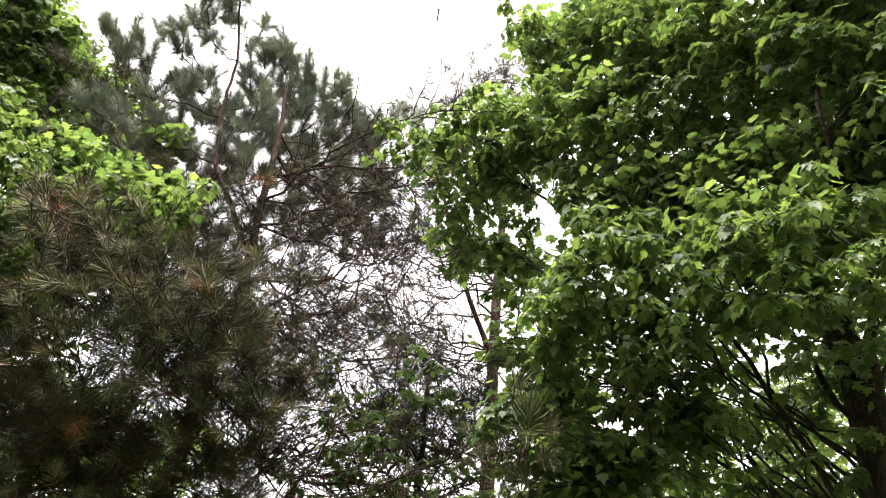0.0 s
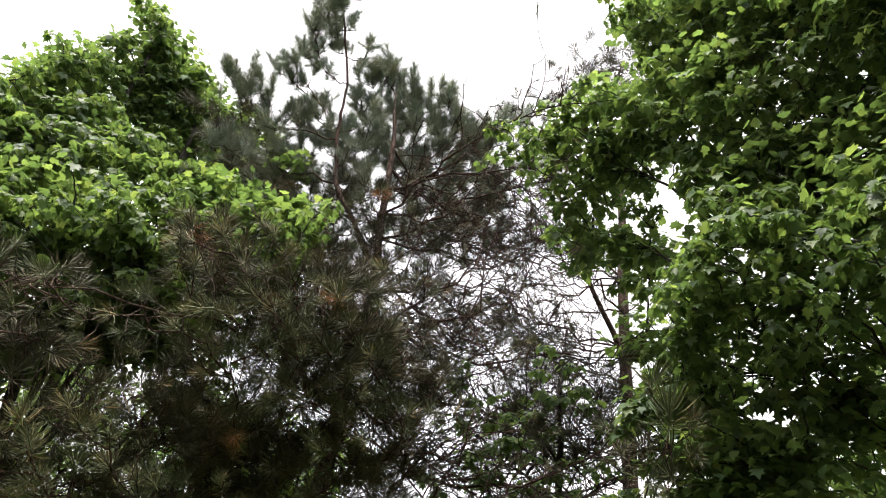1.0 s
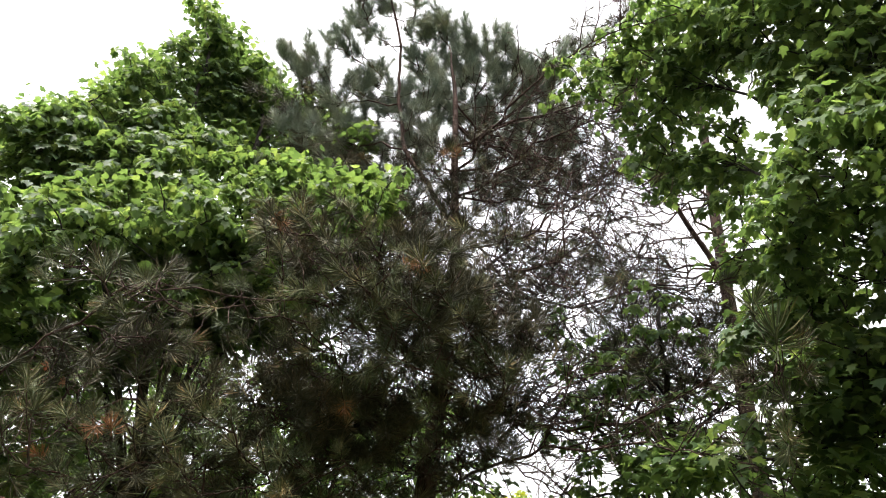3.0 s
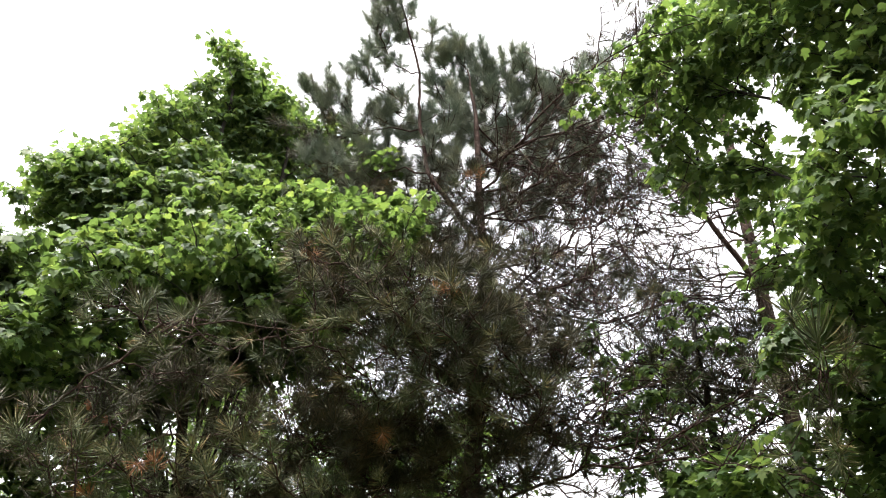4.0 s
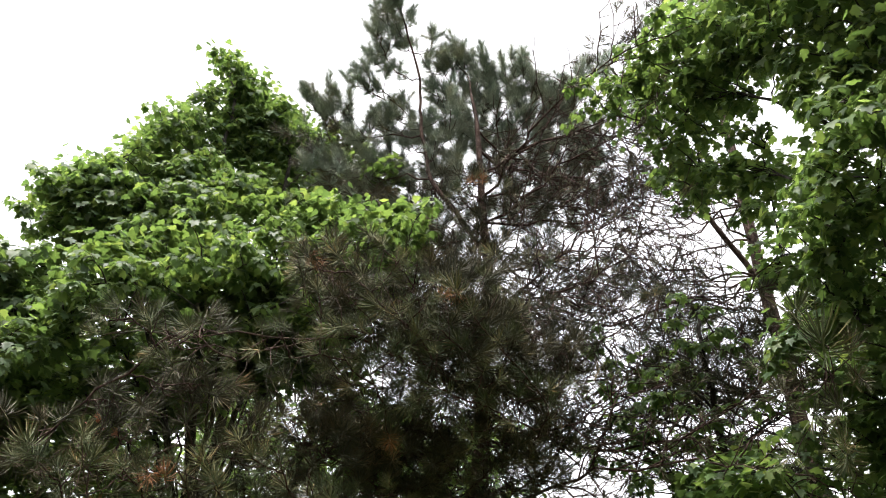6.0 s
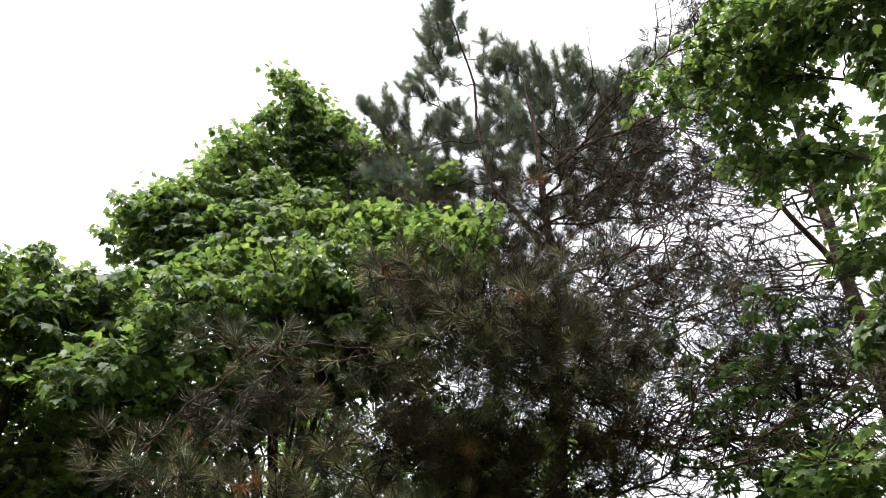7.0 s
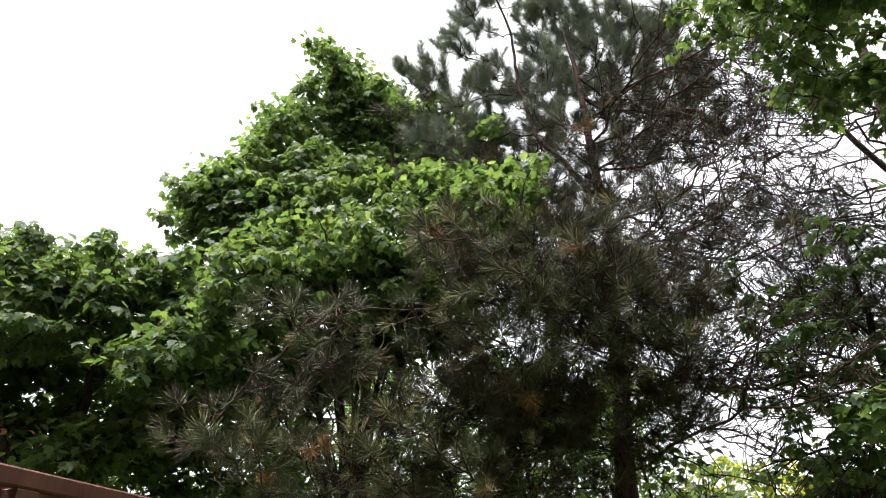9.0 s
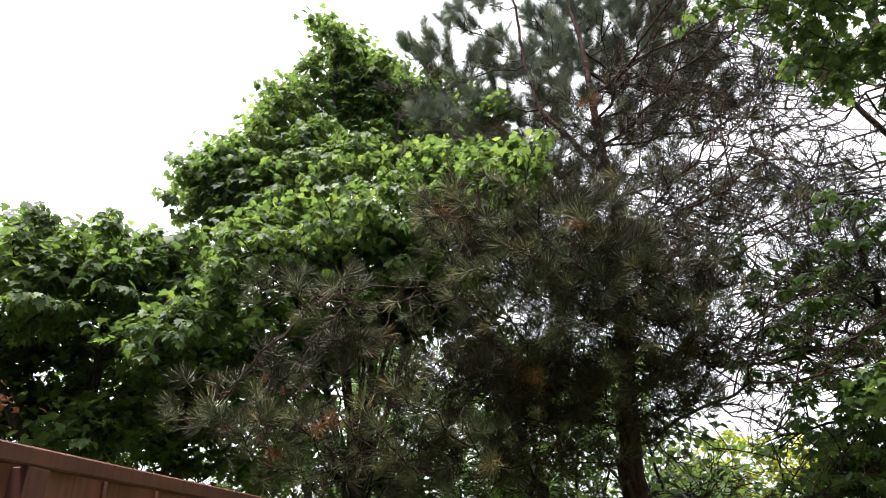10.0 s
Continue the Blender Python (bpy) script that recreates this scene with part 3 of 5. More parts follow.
FARLEFT = [
    (-5.54, 2.06, 4.27, 0.22), (-5.67, 1.98, 4.05, 0.36), (-5.32, 2.29, 4.07, 0.36), (-5.14, 2.48, 4.26, 0.14),
    (-4.91, 2.72, 4.00, 0.36), (-4.81, 3.07, 4.23, 0.30), (-5.17, 2.00, 3.68, 0.45), (-4.86, 2.22, 3.68, 0.45),
    (-4.50, 2.51, 3.64, 0.45), (-6.01, 2.29, 3.63, 0.45), (-5.84, 2.68, 3.65, 0.50), (-5.87, 1.52, 3.93, 0.60),
    (-6.83, 1.90, 3.44, 0.70), (-4.56, 2.60, 2.67, 0.26), (-4.70, 2.40, 2.54, 0.30), (-6.22, 2.61, 3.35, 0.60),
    (-6.06, 3.42, 3.40, 0.70), (-5.98, 3.87, 3.66, 0.70), (-6.07, 2.67, 2.80, 0.50), (-6.02, 4.09, 3.02, 0.60),
    (-5.99, 2.89, 2.69, 0.45), (-6.04, 3.72, 2.75, 0.40), (-5.43, 4.44, 3.11, 0.45), (-5.27, 4.99, 3.07, 0.45),
]
RIGHT_UPPER = [
    (0.74, 3.94, 7.12, 0.24), (0.66, 4.04, 6.78, 0.15), (1.09, 3.87, 6.84, 0.44), (0.89, 3.65, 5.79, 0.39),
    (1.26, 3.51, 6.51, 0.50), (1.17, 3.40, 5.41, 0.44), (1.57, 3.22, 5.77, 0.50), (1.59, 3.06, 6.17, 0.50),
    (1.83, 2.91, 5.61, 0.46), (2.07, 2.57, 5.44, 0.50), (2.33, 2.43, 5.08, 0.50), (1.95, 3.23, 5.24, 0.41),
    (2.32, 2.88, 5.04, 0.41), (1.69, 3.64, 5.26, 0.48), (0.64, 4.04, 5.74, 0.39), (1.16, 3.91, 5.19, 0.44),
    (2.40, 2.33, 4.26, 0.44), (1.93, 2.68, 6.54, 0.44), (2.35, 2.28, 5.74, 0.44), (1.43, 3.26, 7.16, 0.44),
    (2.38, 2.69, 4.26, 0.48), (0.37, 4.28, 6.08, 0.33), (-0.06, 4.47, 5.91, 0.27), (0.37, 4.52, 5.55, 0.27),
]
RIGHT_LOWER = [
    (1.01, 3.51, 4.23, 0.32), (1.24, 3.23, 3.98, 0.32), (0.85, 3.67, 3.88, 0.30), (1.13, 3.65, 3.78, 0.32),
    (1.41, 3.42, 3.80, 0.34), (1.53, 2.92, 3.87, 0.32), (1.68, 2.62, 3.79, 0.32), (1.68, 2.96, 3.71, 0.32),
    (1.77, 2.63, 3.51, 0.22), (2.02, 2.59, 3.71, 0.40), (1.16, 4.21, 3.61, 0.45), (1.54, 4.05, 3.67, 0.45),
    (1.30, 4.14, 3.13, 0.40), (0.66, 4.11, 3.33, 0.20), (2.78, 4.28, 3.92, 0.20),
]
RIGHT_LOWER_MORE = [
    (2.22, 4.46, 3.11, 0.24), (2.72, 3.87, 3.23, 0.26), (2.71, 3.15, 3.59, 0.60), (1.31, 3.30, 4.53, 0.36),
    (1.62, 3.09, 4.45, 0.36), (1.81, 2.80, 4.32, 0.36), (2.06, 2.67, 4.27, 0.36), (2.24, 2.47, 4.32, 0.36),
    (1.62, 3.40, 4.42, 0.36), (1.73, 4.39, 3.27, 0.36), (0.23, 4.84, 5.14, 0.30), (0.81, 4.40, 3.83, 0.26),
    (0.66, 5.25, 4.44, 0.22), (0.94, 4.29, 3.54, 0.28), (0.72, 4.76, 4.85, 0.22),
]
RIGHT_LOWER += RIGHT_LOWER_MORE
RIGHT_BACK = [
    (0.95, 4.42, 2.91, 0.26), (1.09, 4.15, 2.99, 0.30), (0.93, 5.01, 2.68, 0.32), (1.06, 4.59, 2.54, 0.34),
    (0.92, 5.45, 2.50, 0.22), (1.21, 4.29, 2.77, 0.36), (1.07, 4.40, 3.22, 0.24), (0.88, 4.86, 3.24, 0.20),
    (0.90, 4.95, 2.96, 0.22), (0.86, 5.01, 3.46, 0.20), (0.13, 4.79, 2.64, 0.30),
]
RIGHT_UNDER = [
    (2.17, 4.50, 4.14, 0.24), (2.63, 4.47, 3.72, 0.24), (2.04, 4.61, 3.54, 0.26), (2.79, 3.95, 4.02, 0.20),
    (2.71, 4.63, 3.21, 0.26), (2.14, 3.81, 4.04, 0.20),
]
RIGHT_FRONT = [
    (0.34, 4.41, 5.58, 0.22), (0.53, 4.47, 5.17, 0.24), (0.15, 4.73, 5.53, 0.22), (0.32, 4.80, 5.09, 0.22),
    (0.62, 4.66, 4.90, 0.24),
]
YOUNG_BACK = [
    (-0.97, 6.17, 2.57, 0.22), (-0.85, 6.37, 2.72, 0.20), (-0.72, 5.81, 3.39, 0.16),
]
YOUNG = [
    (-0.56, 5.16, 3.69, 0.24), (-0.41, 5.13, 3.21, 0.34), (-0.04, 5.30, 3.40, 0.32), (0.03, 5.23, 2.91, 0.36),
    (-0.44, 5.23, 2.82, 0.30), (-0.81, 5.19, 3.50, 0.15), (0.03, 5.05, 4.03, 0.20), (0.40, 5.16, 3.13, 0.32),
    (0.28, 5.27, 2.74, 0.36), (-0.35, 5.49, 2.59, 0.30), (0.62, 4.90, 3.22, 0.30), (0.66, 5.26, 2.64, 0.36),
    (-0.24, 5.38, 3.73, 0.24),
]
PA_MID = [
    (-3.12, 4.67, 6.32, 0.26), (-3.51, 4.50, 6.22, 0.22), (-3.11, 4.59, 5.77, 0.26), (-2.67, 4.53, 5.48, 0.26),
    (-1.49, 5.20, 5.92, 0.32), (-2.12, 4.77, 5.52, 0.28), (-1.72, 4.78, 5.36, 0.28), (-1.33, 5.04, 5.18, 0.28),
    (-1.67, 4.69, 4.80, 0.28), (-1.02, 5.39, 5.47, 0.24), (-0.75, 5.70, 5.79, 0.20), (-0.33, 5.86, 5.97, 0.24),
    (-1.10, 4.76, 4.56, 0.20), (-2.21, 3.25, 3.86, 0.20), (-1.75, 3.41, 3.59, 0.28), (-1.38, 3.46, 3.58, 0.26),
    (-2.07, 3.43, 3.70, 0.24), (-1.63, 3.56, 3.41, 0.28),
]
PA_LOW = [
    (-1.31, 3.70, 3.39, 0.28), (-1.84, 3.63, 3.32, 0.22), (-1.52, 3.74, 3.11, 0.28), (-1.28, 3.92, 3.14, 0.28),
    (-1.03, 4.08, 3.47, 0.26), (-1.16, 4.10, 3.06, 0.26), (-0.93, 4.31, 3.21, 0.20), (-2.65, 2.49, 3.11, 0.10),
    (-2.65, 2.70, 3.27, 0.10), (-3.22, 2.30, 2.47, 0.10), (-3.11, 2.44, 2.43, 0.12), (-2.99, 2.58, 2.45, 0.12),
    (-1.91, 4.07, 3.00, 0.20), (-2.59, 3.40, 2.76, 0.18), (-1.16, 4.49, 4.18, 0.20), (-0.95, 4.85, 4.46, 0.20),
    (-0.83, 4.86, 4.05, 0.20), (-1.08, 4.51, 3.74, 0.20),
]
PA_SIDE = [
    (-0.89, 4.64, 3.53, 0.22), (-0.83, 4.74, 3.29, 0.22), (-1.11, 4.95, 3.12, 0.24), (-1.70, 5.00, 3.14, 0.28),
    (-2.12, 4.86, 3.07, 0.26), (-1.42, 4.92, 2.96, 0.26), (-2.40, 4.51, 3.05, 0.26), (-2.44, 4.70, 4.25, 0.30),
    (-2.43, 4.88, 3.89, 0.30), (-2.21, 5.10, 3.62, 0.30), (-1.68, 5.21, 4.31, 0.30), (-1.43, 5.27, 3.85, 0.30),
]
PA_BACK = [
    (-2.74, 4.31, 4.45, 0.34), (-2.48, 4.63, 4.37, 0.34), (-2.09, 4.77, 4.46, 0.34), (-1.77, 4.97, 4.33, 0.32),
    (-1.30, 5.41, 2.95, 0.20), (-2.06, 4.96, 4.13, 0.28), (-1.69, 5.02, 4.70, 0.26), (-1.98, 4.87, 4.97, 0.26),
    (-1.51, 5.10, 3.73, 0.22), (-2.69, 4.57, 4.05, 0.34), (-2.32, 4.91, 4.00, 0.34), (-1.93, 5.11, 3.92, 0.20),
]
P2 = [
    (0.31, 5.57, 8.15, 0.30), (-0.08, 5.76, 7.99, 0.20), (-0.51, 5.98, 7.76, 0.16), (0.74, 5.67, 8.29, 0.30),
    (-0.19, 6.09, 7.09, 0.22), (-0.50, 6.08, 6.77, 0.18), (-0.81, 6.29, 6.14, 0.18), (-0.40, 6.21, 5.97, 0.16),
    (-0.44, 6.20, 4.82, 0.24), (-0.76, 6.29, 5.02, 0.20), (-0.33, 6.17, 4.44, 0.20), (0.60, 3.81, 3.00, 0.12),
    (0.50, 4.33, 3.07, 0.16), (0.14, 5.25, 3.56, 0.34), (-0.21, 5.49, 3.47, 0.30), (-0.08, 5.69, 4.07, 0.24),
    (0.44, 6.48, 6.28, 0.20), (1.46, 6.54, 5.97, 0.30), (0.31, 5.32, 3.90, 0.26), (-0.54, 5.81, 3.70, 0.20),
]

# outer sprays and shoots, as (x, y, z, spread)
LEFT_TOP = [
    (-4.77, 4.10, 7.82, 0.09), (-4.68, 4.22, 7.81, 0.09), (-4.58, 4.36, 7.78, 0.10), (-4.65, 4.44, 7.66, 0.15),
    (-4.59, 4.58, 7.58, 0.18), (-4.75, 4.51, 7.45, 0.16), (-4.88, 4.24, 7.26, 0.12), (-4.89, 4.34, 7.51, 0.07),
    (-4.74, 4.05, 6.76, 0.12), (-4.91, 3.70, 6.60, 0.07), (-4.94, 3.82, 6.51, 0.07), (-4.79, 3.87, 6.56, 0.09),
    (-4.89, 3.87, 6.35, 0.13), (-4.75, 4.03, 6.48, 0.13), (-4.74, 4.25, 6.79, 0.15), (-4.27, 4.82, 7.50, 0.13),
    (-4.13, 4.90, 7.42, 0.09), (-4.34, 4.83, 7.26, 0.19), (-4.52, 4.72, 7.19, 0.20), (-4.64, 4.58, 7.06, 0.22),
    (-4.44, 4.82, 6.83, 0.21), (-4.65, 4.67, 6.71, 0.23), (-4.31, 4.95, 7.01, 0.16), (-4.07, 5.07, 7.13, 0.11),
]
LEFT_TOP_B = [
    (-3.85, 5.25, 7.14, 0.11), (-3.64, 5.25, 7.28, 0.07), (-4.68, 4.37, 6.55, 0.16), (-4.93, 3.64, 6.04, 0.11),
    (-4.91, 3.49, 5.78, 0.12), (-4.90, 3.35, 5.57, 0.13), (-5.02, 3.27, 5.49, 0.12), (-5.13, 3.23, 5.37, 0.12),
    (-5.23, 3.09, 5.33, 0.07), (-5.24, 3.00, 5.36, 0.05), (-5.26, 3.11, 5.20, 0.07), (-5.20, 3.21, 5.22, 0.09),
    (-4.93, 3.31, 5.33, 0.17), (-4.82, 3.52, 5.49, 0.18), (-4.74, 3.77, 5.73, 0.16), (-4.62, 3.94, 5.88, 0.16),
    (-4.51, 4.14, 6.05, 0.19), (-4.29, 3.85, 5.42, 0.18), (-4.46, 3.69, 5.28, 0.17), (-4.68, 3.55, 5.19, 0.17),
    (-4.89, 3.39, 5.16, 0.18), (-5.11, 3.29, 5.13, 0.13), (-5.36, 3.06, 5.01, 0.07), (-5.39, 3.00, 5.03, 0.05),
]
LEFT_TOP += LEFT_TOP_B
LEFT_TOP_C = [
    (-5.30, 3.18, 4.95, 0.08), (-5.35, 3.18, 4.84, 0.05), (-5.17, 3.29, 4.99, 0.12), (-4.86, 3.38, 4.89, 0.15),
    (-4.62, 3.50, 4.89, 0.16), (-4.35, 3.57, 4.92, 0.15), (-4.15, 3.72, 4.98, 0.13), (-3.94, 3.83, 5.18, 0.13),
    (-3.72, 3.79, 4.90, 0.11), (-4.72, 3.51, 4.71, 0.11), (-5.03, 3.43, 4.77, 0.12), (-5.17, 3.36, 4.75, 0.09),
    (-4.01, 4.16, 5.71, 0.16), (-4.30, 4.81, 6.39, 0.16), (-4.15, 4.00, 5.58, 0.14),
]
LEFT_TOP += LEFT_TOP_C
LEFT_SHELF = [
    (-3.43, 3.17, 4.43, 0.08), (-3.18, 3.38, 4.35, 0.11), (-3.11, 3.62, 4.54, 0.10), (-3.04, 3.78, 4.55, 0.10),
    (-3.10, 3.66, 4.68, 0.08), (-3.09, 3.45, 4.31, 0.09), (-2.93, 3.76, 4.63, 0.08), (-3.57, 3.14, 4.05, 0.08),
    (-3.43, 3.15, 4.11, 0.08), (-3.40, 3.33, 4.20, 0.07), (-3.35, 3.48, 4.17, 0.08), (-3.21, 3.50, 4.18, 0.07),
    (-3.04, 3.51, 4.21, 0.09), (-3.09, 3.81, 4.31, 0.09), (-3.32, 3.63, 4.17, 0.07), (-3.80, 2.74, 3.77, 0.09),
    (-3.94, 2.68, 3.72, 0.08), (-3.75, 2.89, 3.80, 0.08), (-4.15, 2.74, 3.72, 0.06), (-3.79, 2.80, 3.67, 0.08),
    (-3.73, 2.87, 3.64, 0.06), (-3.68, 3.05, 3.89, 0.09), (-3.66, 3.25, 4.00, 0.08), (-3.91, 2.71, 3.92, 0.09),
]
LEFT_SHELF_B = [
    (-3.84, 2.73, 4.00, 0.09), (-3.73, 2.87, 4.00, 0.09), (-3.65, 3.03, 4.11, 0.08), (-3.16, 3.84, 4.16, 0.07),
    (-3.08, 3.95, 4.14, 0.06), (-3.06, 3.73, 3.90, 0.07), (-3.25, 3.83, 3.90, 0.05), (-3.19, 3.94, 3.91, 0.04),
    (-3.19, 3.50, 3.59, 0.06), (-3.26, 3.73, 3.80, 0.06), (-4.07, 2.29, 3.16, 0.05), (-4.08, 2.41, 3.20, 0.06),
    (-4.04, 2.51, 3.20, 0.07), (-3.92, 2.57, 3.25, 0.06), (-3.88, 2.69, 3.33, 0.06), (-3.93, 2.87, 3.45, 0.07),
    (-3.88, 2.79, 3.51, 0.07), (-3.99, 2.53, 3.14, 0.05), (-4.08, 2.30, 3.07, 0.05), (-4.04, 2.35, 2.97, 0.05),
    (-3.96, 2.74, 3.28, 0.06), (-3.92, 2.73, 3.57, 0.05), (-3.87, 3.17, 3.65, 0.05), (-1.92, 3.65, 4.33, 0.08),
]
LEFT_SHELF += LEFT_SHELF_B
LEFT_SHELF_C = [
    (-1.79, 3.67, 4.40, 0.07), (-1.69, 3.67, 4.50, 0.05), (-2.03, 3.58, 4.37, 0.06), (-2.10, 3.63, 4.27, 0.05),
    (-2.04, 3.71, 4.17, 0.05), (-2.29, 3.80, 4.21, 0.04), (-1.88, 3.75, 4.25, 0.07), (-2.62, 4.10, 4.34, 0.04),
    (-2.92, 4.16, 4.79, 0.07), (-2.63, 4.01, 4.63, 0.06), (-3.02, 4.06, 4.71, 0.07),
]
LEFT_SHELF += LEFT_SHELF_C
FARLEFT_FRONT = [
    (-5.34, 1.96, 4.38, 0.05), (-5.35, 1.94, 4.30, 0.06), (-5.34, 2.03, 4.32, 0.05), (-5.41, 1.92, 4.20, 0.08),
    (-5.46, 1.87, 4.10, 0.09), (-5.33, 2.13, 4.21, 0.08), (-5.13, 2.21, 4.18, 0.07), (-5.01, 2.36, 4.38, 0.03),
    (-5.05, 2.35, 4.33, 0.04), (-4.93, 2.38, 4.30, 0.03), (-5.07, 2.29, 4.23, 0.05), (-4.89, 2.47, 4.22, 0.08),
    (-4.76, 2.58, 4.20, 0.08), (-4.66, 2.76, 4.23, 0.06), (-4.60, 2.87, 4.30, 0.06), (-5.39, 2.02, 4.04, 0.15),
    (-5.18, 2.23, 4.03, 0.13), (-4.98, 2.44, 4.06, 0.12), (-4.78, 2.59, 4.03, 0.10), (-4.69, 2.76, 4.07, 0.10),
    (-5.44, 1.94, 3.85, 0.13), (-5.16, 2.04, 3.74, 0.12), (-5.10, 2.18, 3.84, 0.12), (-4.96, 2.33, 3.84, 0.11),
]
FARLEFT_FRONT_B = [
    (-4.79, 2.46, 3.89, 0.09), (-4.73, 2.68, 3.95, 0.09), (-4.68, 2.87, 4.03, 0.08), (-5.11, 1.85, 3.52, 0.09),
    (-5.05, 1.98, 3.51, 0.09), (-5.07, 2.14, 3.49, 0.07), (-4.95, 2.22, 3.54, 0.08), (-5.48, 2.04, 3.48, 0.08),
    (-5.40, 2.16, 3.49, 0.08), (-5.53, 2.13, 3.38, 0.06), (-5.44, 2.40, 3.51, 0.05), (-4.78, 2.42, 3.70, 0.06),
    (-4.67, 2.50, 3.66, 0.06), (-4.74, 2.59, 3.58, 0.04), (-4.73, 2.76, 3.68, 0.07), (-4.64, 2.82, 3.83, 0.07),
    (-5.09, 2.46, 3.62, 0.08), (-5.80, 2.40, 3.54, 0.07), (-5.50, 2.37, 3.59, 0.06), (-5.74, 3.34, 3.34, 0.08),
    (-5.73, 3.52, 3.45, 0.07), (-5.71, 3.23, 3.51, 0.07), (-5.26, 2.75, 2.98, 0.06), (-4.92, 2.75, 2.78, 0.06),
]
FARLEFT_FRONT += FARLEFT_FRONT_B
FARLEFT_FRONT_C = [
    (-4.90, 2.86, 2.77, 0.06), (-4.96, 2.62, 2.66, 0.06), (-4.99, 2.55, 2.57, 0.06), (-5.05, 2.76, 2.59, 0.05),
    (-5.34, 3.25, 2.92, 0.05), (-5.56, 3.56, 3.08, 0.07), (-5.49, 2.63, 2.68, 0.06),
]
FARLEFT_FRONT += FARLEFT_FRONT_C
RIGHT_TOP = [
    (0.33, 3.70, 7.00, 0.04), (0.41, 3.90, 6.83, 0.05), (0.53, 3.82, 6.88, 0.09), (0.65, 3.79, 6.98, 0.11),
    (0.74, 3.89, 6.75, 0.13), (0.92, 3.73, 6.85, 0.16), (0.89, 3.88, 6.47, 0.15), (0.64, 4.02, 6.53, 0.10),
    (1.09, 3.77, 6.53, 0.16), (1.21, 3.54, 6.63, 0.17), (1.37, 3.38, 6.28, 0.16), (0.72, 3.83, 6.00, 0.12),
    (0.91, 3.61, 5.75, 0.12), (1.12, 3.55, 5.84, 0.14), (1.32, 3.46, 5.88, 0.13), (0.11, 4.02, 6.21, 0.07),
    (0.27, 4.06, 6.15, 0.09), (0.07, 4.11, 6.11, 0.06), (-0.02, 4.14, 5.99, 0.05), (0.05, 4.25, 5.90, 0.07),
    (0.24, 4.16, 5.97, 0.09), (0.47, 4.03, 5.98, 0.10), (0.61, 3.99, 5.82, 0.10), (0.40, 4.24, 5.79, 0.09),
]
RIGHT_TOP_B = [
    (0.58, 4.11, 5.67, 0.10), (0.78, 3.83, 5.67, 0.11), (0.32, 4.37, 5.64, 0.07), (0.73, 4.13, 5.60, 0.10),
    (0.86, 3.79, 5.49, 0.11), (1.03, 3.61, 5.45, 0.11), (0.91, 3.93, 5.05, 0.07), (0.93, 3.69, 4.65, 0.08),
    (1.04, 3.48, 4.44, 0.08), (1.58, 3.01, 6.03, 0.10), (1.50, 3.11, 5.98, 0.07), (1.65, 3.03, 5.88, 0.09),
    (1.55, 3.15, 5.79, 0.07), (1.44, 3.34, 5.66, 0.05), (1.45, 3.36, 5.54, 0.05), (1.50, 3.31, 5.42, 0.06),
    (1.59, 3.22, 5.58, 0.08), (1.69, 3.17, 5.46, 0.09), (1.57, 3.45, 5.28, 0.04), (1.77, 2.79, 5.73, 0.08),
    (1.91, 2.73, 5.58, 0.08), (1.98, 2.57, 5.40, 0.08), (1.95, 2.66, 5.39, 0.06), (1.81, 2.83, 5.60, 0.07),
]
RIGHT_TOP += RIGHT_TOP_B
RIGHT_TOP_C = [
    (2.06, 2.52, 5.37, 0.05), (1.73, 3.02, 5.60, 0.13), (1.91, 2.90, 5.41, 0.13), (2.05, 2.72, 5.21, 0.12),
    (2.18, 2.50, 5.22, 0.14), (2.25, 2.66, 5.05, 0.12), (1.91, 3.11, 5.31, 0.11), (1.64, 3.34, 5.33, 0.11),
    (1.26, 3.42, 5.36, 0.11), (1.15, 3.65, 5.27, 0.11), (1.34, 3.60, 5.10, 0.10), (1.52, 3.59, 4.97, 0.12),
    (1.20, 3.76, 4.97, 0.11), (1.62, 3.18, 4.48, 0.08), (1.42, 3.12, 4.20, 0.08), (1.32, 3.47, 4.53, 0.09),
    (2.29, 2.40, 5.09, 0.13), (2.32, 2.52, 4.80, 0.11), (2.27, 2.66, 4.49, 0.10), (2.21, 2.58, 4.00, 0.10),
    (2.22, 2.91, 4.82, 0.07), (1.96, 2.66, 4.24, 0.06), (2.06, 2.57, 4.05, 0.06), (2.45, 2.35, 5.06, 0.14),
]
RIGHT_TOP += RIGHT_TOP_C
RIGHT_TOP_D = [
    (2.37, 2.42, 4.56, 0.11), (2.10, 2.96, 5.11, 0.09), (2.01, 3.07, 4.75, 0.06), (1.91, 3.31, 5.08, 0.09),
]
RIGHT_TOP += RIGHT_TOP_D
